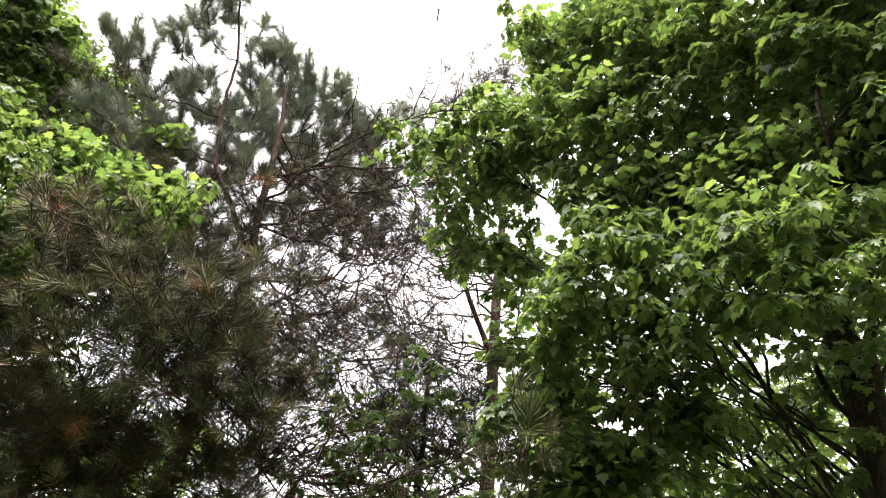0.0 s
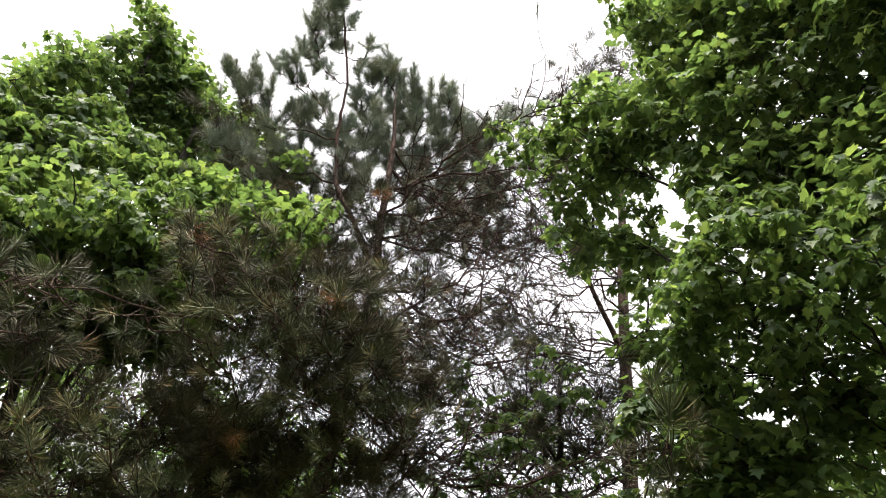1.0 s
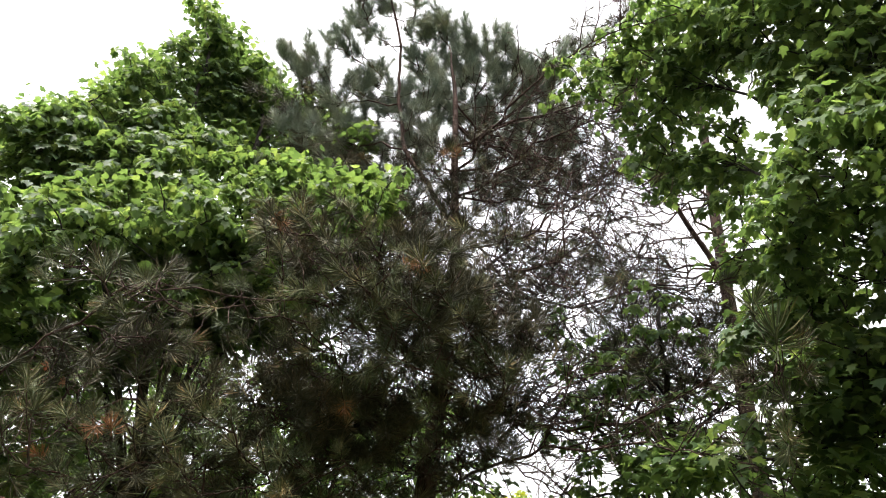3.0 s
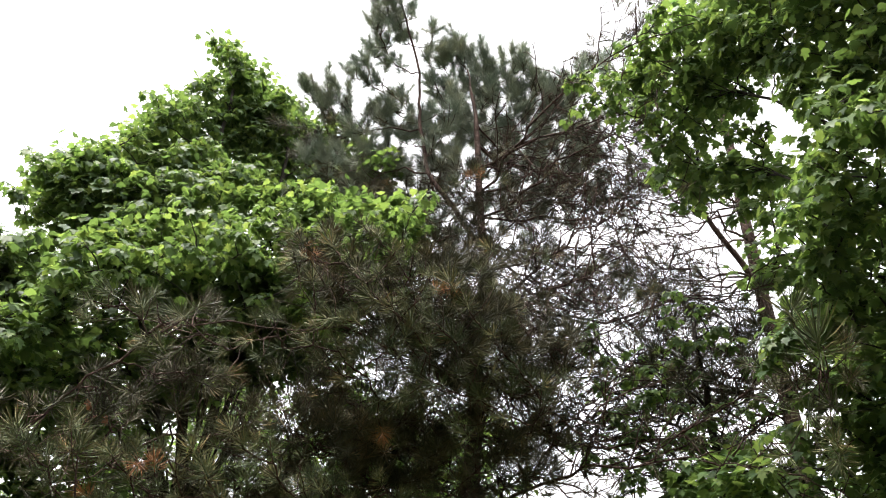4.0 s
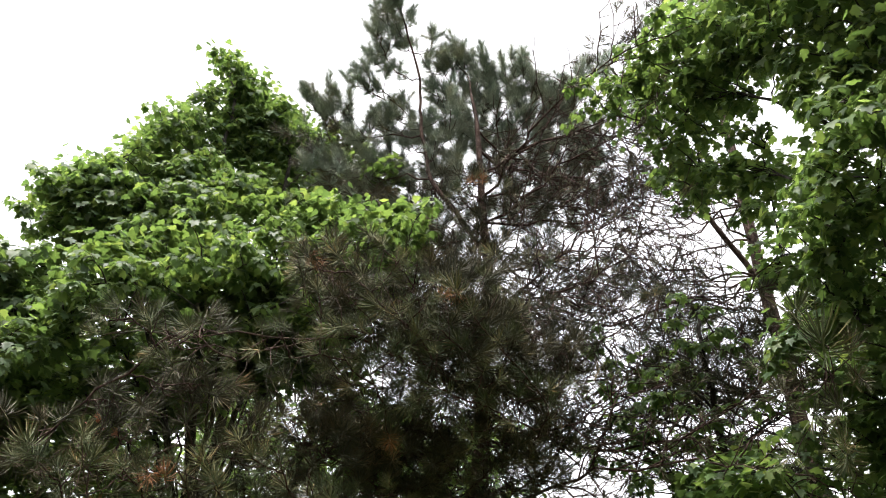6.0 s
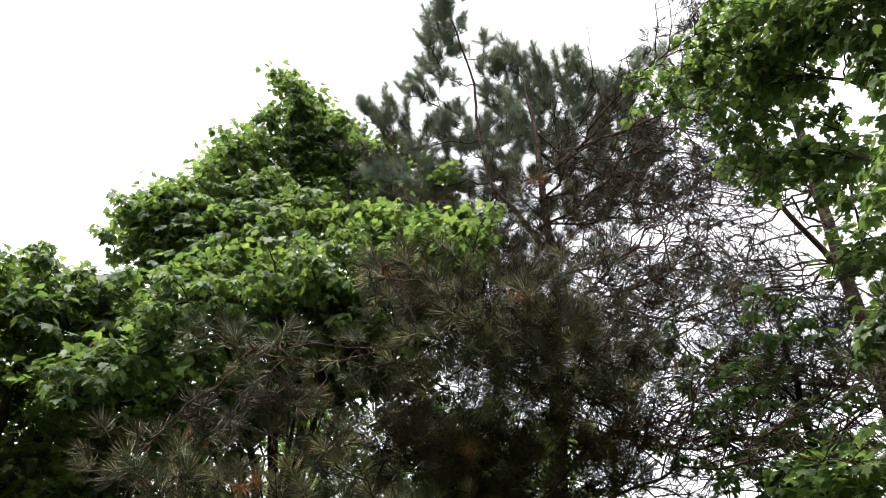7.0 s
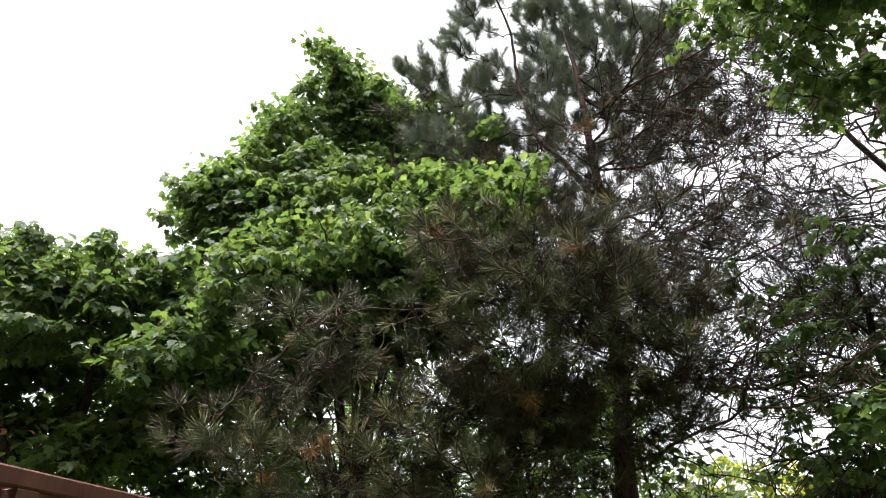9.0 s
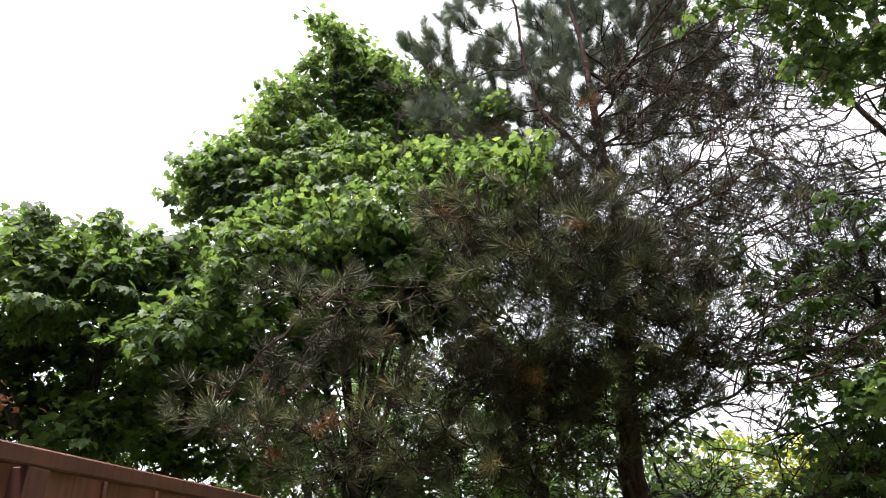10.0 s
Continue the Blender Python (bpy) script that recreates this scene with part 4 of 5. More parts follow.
RIGHT_MID = [
    (1.63, 2.53, 3.82, 0.06), (1.73, 2.46, 3.81, 0.05), (1.58, 2.61, 3.80, 0.06), (1.67, 2.54, 3.75, 0.06),
    (1.52, 2.70, 3.83, 0.06), (1.46, 2.74, 3.92, 0.05), (1.43, 2.84, 3.87, 0.05), (1.57, 2.73, 3.75, 0.05),
    (1.67, 2.60, 3.70, 0.05), (1.52, 2.81, 3.76, 0.05), (1.06, 3.28, 4.17, 0.06), (1.13, 3.18, 4.07, 0.06),
    (0.98, 3.39, 4.16, 0.05), (1.19, 3.16, 4.01, 0.05), (0.85, 3.42, 4.12, 0.05), (0.79, 3.48, 4.03, 0.05),
    (0.95, 3.45, 4.02, 0.06), (1.08, 3.42, 3.93, 0.06), (1.18, 3.25, 3.96, 0.06), (1.30, 3.18, 3.88, 0.05),
    (1.38, 3.05, 3.84, 0.04), (1.47, 2.99, 3.78, 0.05), (1.47, 3.09, 3.73, 0.03), (1.52, 2.85, 3.69, 0.06),
]
RIGHT_MID_B = [
    (1.61, 2.78, 3.68, 0.05), (1.69, 2.80, 3.50, 0.03), (1.90, 2.88, 3.54, 0.04), (1.92, 2.80, 3.53, 0.03),
    (1.71, 2.64, 3.57, 0.06), (0.67, 3.66, 3.87, 0.05), (0.77, 3.60, 3.89, 0.05), (0.89, 3.51, 3.93, 0.05),
    (1.04, 3.52, 3.83, 0.06), (1.17, 3.43, 3.79, 0.06), (0.85, 3.67, 3.78, 0.06), (0.95, 3.63, 3.80, 0.05),
    (0.63, 3.75, 3.79, 0.03), (0.78, 3.81, 3.68, 0.05), (0.87, 3.76, 3.71, 0.06), (1.04, 3.70, 3.74, 0.07),
    (1.25, 3.75, 3.68, 0.04), (1.25, 3.46, 3.78, 0.05), (1.07, 3.87, 3.66, 0.08), (0.96, 3.99, 3.55, 0.06),
    (1.09, 4.11, 3.50, 0.08), (1.26, 3.92, 3.59, 0.10), (1.43, 3.88, 3.63, 0.09), (1.28, 4.04, 3.41, 0.10),
]
RIGHT_MID += RIGHT_MID_B
RIGHT_MID_C = [
    (1.05, 4.12, 3.31, 0.09), (1.20, 4.09, 3.16, 0.10), (1.44, 4.00, 3.39, 0.10), (1.36, 4.06, 3.10, 0.10),
    (1.53, 4.05, 3.04, 0.10), (1.13, 4.18, 2.97, 0.09), (1.90, 4.01, 3.35, 0.09), (1.94, 3.96, 3.49, 0.08),
    (1.76, 4.15, 3.00, 0.07), (0.49, 4.07, 3.31, 0.04), (0.60, 4.04, 3.30, 0.05), (0.74, 4.03, 3.34, 0.05),
    (0.68, 4.02, 3.35, 0.04), (0.50, 4.10, 3.23, 0.04), (1.43, 3.44, 3.71, 0.06), (1.42, 3.21, 3.73, 0.06),
    (1.48, 3.67, 3.69, 0.07), (1.56, 3.00, 3.58, 0.07), (1.64, 2.85, 3.56, 0.06), (2.15, 3.51, 3.68, 0.07),
    (2.58, 4.02, 3.66, 0.09), (2.17, 4.08, 3.30, 0.07), (2.05, 4.15, 3.10, 0.07), (2.36, 3.98, 3.62, 0.06),
]
RIGHT_MID += RIGHT_MID_C
RIGHT_MID_D = [
    (1.96, 2.51, 3.64, 0.08), (2.16, 2.69, 3.55, 0.09), (1.88, 2.57, 3.54, 0.06), (2.45, 3.23, 3.56, 0.09),
    (2.58, 3.73, 3.25, 0.09), (2.52, 3.94, 3.05, 0.09), (2.38, 4.01, 3.19, 0.07), (2.35, 3.75, 3.75, 0.07),
    (2.42, 3.55, 3.71, 0.07), (2.29, 3.87, 3.70, 0.05), (2.61, 4.06, 3.74, 0.08), (2.60, 3.72, 3.68, 0.08),
]
RIGHT_MID += RIGHT_MID_D
RIGHT_REACH = [
    (-0.50, 4.24, 5.89, 0.08), (-0.36, 4.25, 5.91, 0.08), (-0.64, 4.23, 5.87, 0.05), (-0.28, 4.32, 5.85, 0.08),
    (-0.41, 4.39, 5.70, 0.09), (-0.60, 4.38, 5.67, 0.06), (-0.33, 4.46, 5.63, 0.08), (-0.14, 4.12, 6.02, 0.06),
    (-0.03, 4.21, 5.94, 0.08), (0.16, 4.15, 5.95, 0.09), (0.29, 4.27, 5.81, 0.09), (0.23, 4.32, 5.73, 0.07),
    (0.02, 4.35, 5.81, 0.06), (0.13, 4.41, 5.63, 0.08), (-0.10, 4.44, 5.69, 0.09), (-0.03, 4.55, 5.51, 0.09),
    (0.25, 4.68, 5.05, 0.10), (0.10, 4.69, 5.17, 0.09), (0.18, 4.78, 4.90, 0.09), (0.42, 4.64, 5.02, 0.09),
    (-0.04, 4.74, 5.10, 0.06), (0.09, 4.66, 5.32, 0.07), (0.39, 4.54, 5.24, 0.08), (0.53, 4.42, 5.14, 0.06),
]
RIGHT_REACH_B = [
    (0.65, 4.43, 5.15, 0.05), (0.25, 4.50, 5.43, 0.07), (0.41, 4.35, 5.59, 0.10), (0.58, 4.34, 5.40, 0.09),
    (0.94, 3.46, 4.24, 0.07), (0.88, 3.67, 4.06, 0.07), (0.76, 3.84, 4.14, 0.06), (0.83, 3.74, 4.17, 0.06),
    (0.71, 3.88, 4.02, 0.06), (0.63, 4.46, 4.37, 0.06), (0.52, 4.59, 4.54, 0.06), (0.78, 3.80, 3.87, 0.08),
    (0.89, 3.64, 3.89, 0.07), (0.64, 4.54, 4.73, 0.04), (0.43, 4.64, 4.53, 0.04), (0.59, 4.02, 3.36, 0.05),
    (0.52, 4.05, 3.32, 0.05), (0.43, 4.09, 3.28, 0.04), (0.70, 4.02, 3.34, 0.06), (0.82, 3.96, 3.53, 0.07),
    (0.82, 3.84, 3.65, 0.07), (0.71, 3.83, 3.67, 0.04), (0.83, 3.70, 3.75, 0.08), (0.87, 3.88, 3.63, 0.08),
]
RIGHT_REACH += RIGHT_REACH_B
RIGHT_REACH_C = [
    (0.69, 3.91, 3.58, 0.05), (0.75, 4.01, 3.43, 0.07), (0.79, 4.07, 3.24, 0.07), (0.44, 4.13, 3.18, 0.04),
    (0.57, 4.20, 2.99, 0.07), (0.39, 4.27, 2.83, 0.07), (0.69, 4.20, 3.04, 0.08), (0.67, 4.30, 2.81, 0.09),
    (0.46, 4.29, 2.77, 0.08), (0.25, 4.34, 2.61, 0.07), (0.59, 4.38, 2.59, 0.08), (0.43, 4.44, 2.37, 0.07),
    (0.59, 4.42, 2.39, 0.08), (0.26, 4.45, 2.38, 0.06), (0.69, 4.32, 5.39, 0.10), (0.88, 4.02, 5.37, 0.12),
    (0.96, 3.89, 4.98, 0.11), (1.11, 3.71, 4.85, 0.12), (0.99, 3.61, 4.53, 0.09), (0.96, 3.86, 5.27, 0.11),
    (0.75, 4.17, 5.63, 0.12), (0.54, 4.12, 5.74, 0.10), (0.76, 4.46, 5.10, 0.04),
]
RIGHT_REACH += RIGHT_REACH_C
YOUNG_FRONT = [
    (-0.76, 4.96, 3.91, 0.05), (-0.82, 4.98, 3.78, 0.05), (-0.66, 5.06, 3.65, 0.05), (-0.36, 5.17, 3.60, 0.05),
    (-0.70, 5.10, 3.47, 0.04), (-0.53, 5.12, 3.52, 0.03), (-0.13, 5.16, 3.77, 0.07), (-0.00, 5.13, 3.76, 0.06),
    (-0.19, 5.24, 3.67, 0.05), (-0.56, 5.12, 3.31, 0.06), (-0.42, 5.12, 3.34, 0.05), (-0.34, 5.15, 3.39, 0.05),
    (-0.65, 5.10, 3.22, 0.05), (-0.50, 5.10, 3.09, 0.07), (-0.96, 5.10, 3.04, 0.05), (-0.89, 5.12, 2.97, 0.05),
    (0.06, 5.14, 3.04, 0.07), (-0.07, 5.15, 3.14, 0.06), (0.19, 5.14, 2.95, 0.07), (0.02, 5.16, 2.83, 0.08),
    (0.31, 5.13, 2.90, 0.09), (0.50, 5.10, 2.83, 0.10), (-0.36, 5.18, 2.81, 0.04), (-0.27, 5.21, 2.77, 0.04),
]
YOUNG_FRONT_B = [
    (-0.61, 5.20, 2.69, 0.06), (-0.27, 5.27, 2.68, 0.05), (-0.41, 5.13, 2.92, 0.06), (-0.69, 5.14, 2.92, 0.06),
    (-0.12, 5.17, 2.86, 0.07), (0.38, 5.17, 2.71, 0.10), (0.53, 5.17, 2.66, 0.09), (-0.17, 5.27, 2.65, 0.07),
    (0.16, 5.21, 2.66, 0.07), (0.00, 5.26, 2.57, 0.07), (-0.10, 4.96, 4.06, 0.06), (0.04, 5.00, 3.95, 0.06),
    (-0.17, 5.05, 3.92, 0.05), (0.13, 5.08, 3.83, 0.06), (0.22, 5.07, 3.68, 0.06), (0.29, 5.03, 3.47, 0.05),
    (-0.01, 5.19, 3.53, 0.06), (0.35, 5.00, 3.25, 0.06), (0.17, 5.09, 3.22, 0.05), (-0.19, 5.20, 3.42, 0.05),
]
YOUNG_FRONT += YOUNG_FRONT_B
PINE_TOP = [
    (-2.70, 4.50, 8.34, 0.12), (-2.56, 4.45, 8.51, 0.12), (-2.58, 4.19, 8.63, 0.10), (-2.43, 4.34, 8.61, 0.10),
    (-2.87, 4.61, 8.05, 0.10), (-2.64, 4.72, 8.09, 0.11), (-2.87, 4.76, 7.89, 0.11), (-2.75, 4.90, 7.70, 0.08),
    (-2.95, 4.76, 7.74, 0.08), (-2.91, 4.86, 7.50, 0.08), (-3.05, 4.73, 7.39, 0.10), (-3.14, 4.66, 7.38, 0.05),
    (-2.52, 4.69, 8.25, 0.08), (-2.57, 4.84, 7.93, 0.08), (-2.73, 4.63, 8.20, 0.11), (-2.35, 4.94, 7.88, 0.08),
    (-2.28, 4.90, 7.94, 0.06), (-3.52, 4.51, 7.06, 0.07), (-3.56, 4.44, 7.10, 0.05), (-3.29, 4.61, 7.13, 0.09),
    (-3.38, 4.65, 7.03, 0.08), (-3.46, 4.67, 6.95, 0.09), (-3.21, 4.78, 7.00, 0.08), (-2.22, 5.12, 7.72, 0.10),
]
PINE_TOP_B = [
    (-2.05, 5.08, 7.81, 0.09), (-2.00, 5.20, 7.73, 0.11), (-1.78, 5.28, 7.70, 0.09), (-1.93, 5.31, 7.57, 0.11),
    (-1.74, 5.38, 7.55, 0.10), (-1.38, 5.34, 7.73, 0.09), (-1.26, 5.45, 7.54, 0.08), (-1.56, 5.42, 7.59, 0.10),
    (-1.52, 5.45, 7.33, 0.11), (-1.28, 5.55, 7.32, 0.10), (-0.99, 5.57, 7.35, 0.08), (-0.87, 5.67, 7.23, 0.08),
    (-0.78, 5.54, 7.39, 0.05), (-2.32, 5.16, 7.43, 0.09), (-2.14, 5.25, 7.45, 0.11), (-1.91, 5.38, 7.28, 0.14),
    (-1.44, 5.56, 7.12, 0.13), (-1.16, 5.69, 7.04, 0.12), (-0.94, 5.77, 6.93, 0.11), (-1.68, 5.47, 7.08, 0.12),
    (-0.79, 5.86, 6.75, 0.09), (-2.61, 5.00, 7.03, 0.09), (-2.79, 4.93, 6.88, 0.10), (-2.34, 5.03, 6.82, 0.10),
]
PINE_TOP += PINE_TOP_B
PINE_TOP_C = [
    (-3.01, 4.94, 6.89, 0.10), (-2.12, 5.15, 6.79, 0.12), (-1.88, 5.39, 6.78, 0.10), (-1.63, 5.64, 6.84, 0.09),
    (-1.27, 5.70, 6.67, 0.10), (-0.93, 5.81, 6.60, 0.09), (-3.13, 4.92, 6.69, 0.08), (-2.82, 5.00, 6.59, 0.09),
    (-2.53, 5.05, 6.58, 0.09), (-2.31, 5.13, 6.45, 0.09), (-2.02, 5.22, 6.36, 0.09), (-1.22, 5.92, 6.21, 0.11),
    (-0.72, 6.11, 6.29, 0.06), (-1.42, 5.95, 5.94, 0.09), (-1.69, 5.65, 6.15, 0.09), (-2.89, 5.02, 6.06, 0.11),
    (-2.64, 5.21, 6.17, 0.09), (-3.34, 4.78, 6.36, 0.09), (-3.11, 4.89, 6.26, 0.09), (-3.04, 4.93, 5.73, 0.08),
    (-3.20, 4.83, 6.00, 0.08), (-0.48, 5.55, 7.34, 0.05), (-2.40, 5.27, 6.06, 0.09), (-1.79, 5.43, 6.27, 0.08),
]
PINE_TOP += PINE_TOP_C
PINE_TOP_D = [
    (-1.43, 5.68, 6.31, 0.08), (-2.64, 5.08, 5.71, 0.07), (-2.49, 5.19, 6.35, 0.09), (-2.24, 5.23, 6.20, 0.09),
    (-1.98, 5.24, 6.16, 0.09), (-1.57, 5.58, 6.45, 0.09), (-1.13, 5.77, 6.35, 0.08), (-0.94, 5.96, 6.34, 0.08),
    (-2.75, 5.01, 6.31, 0.09), (-3.00, 4.95, 6.48, 0.08), (-1.75, 5.76, 5.86, 0.07), (-1.93, 5.56, 5.94, 0.08),
    (-2.19, 5.39, 5.69, 0.08), (-2.45, 5.23, 5.64, 0.07), (-1.16, 6.15, 6.00, 0.07), (-1.48, 5.80, 6.10, 0.08),
    (-0.79, 5.97, 6.57, 0.08), (-1.72, 5.50, 6.70, 0.09), (-1.42, 5.62, 6.88, 0.11), (-1.09, 5.65, 7.24, 0.10),
    (-1.77, 5.38, 7.40, 0.11), (-2.20, 5.21, 7.17, 0.11), (-2.02, 5.36, 7.04, 0.11), (-2.45, 5.03, 6.70, 0.09),
]
PINE_TOP += PINE_TOP_D
PINE_TOP_E = [
    (-3.40, 4.79, 6.07, 0.07), (-2.99, 4.94, 6.04, 0.08), (-2.75, 5.03, 5.85, 0.08), (-2.92, 4.98, 5.58, 0.07),
    (-2.55, 5.17, 5.89, 0.08), (-2.37, 5.33, 5.55, 0.07), (-3.22, 4.85, 6.37, 0.08), (-2.59, 5.10, 5.48, 0.06),
    (-2.29, 5.44, 5.46, 0.07), (-3.58, 4.70, 6.31, 0.06), (-2.80, 5.00, 5.70, 0.07), (-3.08, 4.88, 5.80, 0.07),
    (-2.39, 5.24, 5.81, 0.07), (-2.76, 5.04, 6.26, 0.08),
]
PINE_TOP += PINE_TOP_E
PINE_STARS = [
    (-2.34, 3.28, 3.90, 0.16), (-2.18, 3.34, 3.97, 0.14), (-2.47, 3.28, 3.89, 0.11), (-2.25, 3.24, 3.67, 0.11),
    (-1.94, 3.36, 3.70, 0.12), (-1.79, 3.34, 3.77, 0.08), (-1.83, 3.40, 3.55, 0.15), (-1.74, 3.46, 3.49, 0.12),
    (-1.64, 3.51, 3.39, 0.12), (-1.38, 3.55, 3.63, 0.16), (-1.32, 3.65, 3.54, 0.13), (-1.40, 3.66, 3.32, 0.14),
    (-1.58, 3.62, 3.26, 0.13), (-1.97, 3.43, 3.42, 0.12), (-2.08, 3.41, 3.47, 0.11), (-2.00, 3.57, 3.20, 0.13),
    (-2.11, 3.54, 3.22, 0.11), (-1.83, 3.56, 3.29, 0.11), (-1.53, 3.76, 3.08, 0.15), (-1.31, 3.80, 3.21, 0.13),
    (-1.32, 3.90, 3.02, 0.13), (-1.15, 4.19, 3.74, 0.14), (-1.17, 4.03, 3.51, 0.13), (-1.04, 4.11, 3.16, 0.11),
]
PINE_STARS_B = [
    (-0.99, 4.18, 3.06, 0.11), (-1.82, 3.81, 3.07, 0.12), (-1.97, 3.76, 3.03, 0.11), (-2.82, 2.30, 3.20, 0.12),
    (-2.73, 2.42, 3.11, 0.12), (-2.62, 2.60, 3.18, 0.13), (-2.71, 2.48, 3.03, 0.09), (-2.88, 2.27, 3.14, 0.07),
    (-2.43, 2.98, 3.19, 0.11), (-2.40, 3.24, 3.24, 0.11), (-2.27, 3.37, 3.30, 0.12), (-2.52, 2.89, 3.10, 0.08),
    (-2.25, 3.32, 3.48, 0.10), (-1.56, 3.43, 3.56, 0.09), (-1.50, 3.54, 3.42, 0.10), (-1.26, 3.82, 3.45, 0.10),
    (-1.66, 3.71, 3.16, 0.10), (-2.12, 3.41, 3.29, 0.10), (-1.11, 4.02, 3.26, 0.09), (-2.37, 3.06, 3.36, 0.09),
    (-1.73, 4.74, 5.51, 0.13), (-1.87, 4.73, 5.41, 0.10), (-1.06, 4.68, 4.38, 0.09), (-1.14, 4.70, 4.52, 0.07),
]
PINE_STARS += PINE_STARS_B
PINE_STARS_C = [
    (-0.46, 4.82, 4.17, 0.09), (-0.27, 4.86, 4.09, 0.09), (-0.36, 4.75, 3.87, 0.08), (-0.68, 4.77, 4.35, 0.06),
    (-1.22, 4.72, 4.69, 0.07), (-0.83, 5.56, 5.58, 0.08), (-0.50, 5.69, 5.42, 0.07), (-1.71, 3.59, 4.00, 0.07),
    (-1.95, 4.48, 4.75, 0.07), (-1.77, 4.55, 4.75, 0.07), (-1.70, 3.30, 3.85, 0.06), (-1.56, 4.52, 4.56, 0.06),
]
PINE_STARS += PINE_STARS_C
PINE_SKIRT = [
    (-3.17, 2.28, 2.47, 0.13), (-3.20, 2.26, 2.43, 0.10), (-3.08, 2.43, 2.36, 0.12), (-3.00, 2.51, 2.43, 0.12),
    (-3.07, 2.47, 2.28, 0.09), (-2.91, 2.63, 2.46, 0.09), (-2.88, 2.72, 2.44, 0.09), (-2.92, 2.70, 2.20, 0.10),
    (-2.86, 2.78, 2.33, 0.09), (-2.69, 3.01, 2.53, 0.13), (-2.65, 3.09, 2.42, 0.13), (-2.60, 3.17, 2.70, 0.10),
    (-2.55, 3.25, 2.62, 0.11), (-2.55, 3.34, 2.40, 0.13), (-2.46, 3.52, 2.48, 0.13), (-2.34, 3.72, 2.35, 0.14),
    (-2.29, 3.81, 2.30, 0.12), (-2.76, 2.84, 2.52, 0.09), (-2.76, 2.95, 2.44, 0.09), (-2.64, 3.23, 2.34, 0.09),
    (-2.46, 3.39, 2.62, 0.09), (-2.37, 3.64, 2.47, 0.10), (-2.73, 3.02, 2.32, 0.08), (-2.47, 3.59, 2.29, 0.10),
]
PINE_SKIRT_B = [
    (-2.59, 3.39, 2.22, 0.09), (-2.84, 2.82, 2.18, 0.08), (-2.99, 2.57, 2.20, 0.07), (-2.26, 3.82, 2.52, 0.10),
    (-2.17, 3.94, 2.42, 0.09), (-2.06, 4.08, 2.57, 0.10), (-1.99, 4.18, 2.50, 0.10),
]
PINE_SKIRT += PINE_SKIRT_B
LEFT_SHADE = [
    (-4.35, 5.59, 7.32, 0.28), (-4.11, 5.81, 7.14, 0.27), (-4.23, 5.39, 6.63, 0.26), (-3.75, 5.45, 6.42, 0.24),
    (-3.35, 5.32, 6.29, 0.21), (-2.41, 4.04, 4.78, 0.14), (-3.72, 4.98, 5.85, 0.20), (-2.88, 4.36, 5.15, 0.16),
    (-4.10, 4.53, 5.66, 0.16), (-4.22, 4.46, 5.76, 0.14), (-3.68, 4.23, 5.27, 0.12), (-4.08, 4.81, 5.94, 0.14),
    (-4.27, 4.79, 6.04, 0.13), (-3.86, 4.75, 5.78, 0.18), (-2.79, 4.91, 6.06, 0.17), (-4.45, 5.22, 6.63, 0.23),
    (-3.68, 4.29, 3.78, 0.15), (-3.62, 4.56, 3.66, 0.15), (-3.50, 4.68, 4.12, 0.16), (-3.41, 5.11, 4.39, 0.17),
    (-2.91, 4.90, 4.44, 0.16), (-3.77, 4.04, 4.02, 0.15), (-4.15, 3.93, 4.11, 0.15), (-4.29, 3.72, 4.11, 0.15),
]
LEFT_SHADE_B = [
    (-3.84, 3.93, 4.21, 0.13), (-4.64, 3.80, 3.88, 0.15), (-4.74, 4.42, 3.84, 0.15), (-5.08, 3.94, 3.68, 0.15),
    (-2.42, 4.43, 4.34, 0.14),
]
LEFT_SHADE += LEFT_SHADE_B
FARLEFT_SHADE = [
    (-6.49, 2.59, 3.55, 0.26), (-6.43, 2.96, 3.63, 0.26), (-6.41, 2.75, 3.16, 0.25), (-5.93, 2.98, 3.23, 0.24),
    (-6.11, 3.58, 3.33, 0.26), (-6.18, 4.09, 3.63, 0.27), (-5.89, 2.86, 2.81, 0.21), (-5.98, 3.66, 2.84, 0.23),
    (-6.30, 4.40, 3.22, 0.25), (-6.08, 4.54, 3.52, 0.25), (-5.93, 3.87, 3.89, 0.24), (-5.90, 3.08, 3.67, 0.22),
    (-6.02, 4.75, 2.88, 0.24), (-5.75, 4.90, 3.48, 0.21), (-6.11, 4.22, 2.66, 0.22), (-6.46, 2.66, 2.85, 0.22),
    (-5.48, 3.00, 2.88, 0.18), (-5.92, 4.58, 3.95, 0.21),
]
UNDER_SHADE = [
    (-4.63, 4.49, 3.23, 0.17), (-4.46, 4.77, 3.29, 0.16), (-3.66, 5.36, 3.23, 0.17), (-3.40, 5.58, 3.29, 0.17),
    (-3.24, 5.73, 3.04, 0.17), (-3.53, 5.55, 2.92, 0.17), (-3.84, 5.43, 2.77, 0.17), (-2.93, 5.86, 3.22, 0.16),
    (-2.67, 5.95, 3.25, 0.16), (-2.80, 5.99, 2.71, 0.17), (-3.15, 5.84, 2.57, 0.16), (-2.48, 6.10, 2.87, 0.15),
    (-4.24, 5.23, 2.50, 0.15), (-3.48, 5.65, 2.48, 0.16), (-4.64, 4.47, 3.56, 0.15), (-4.90, 4.28, 3.45, 0.16),
]
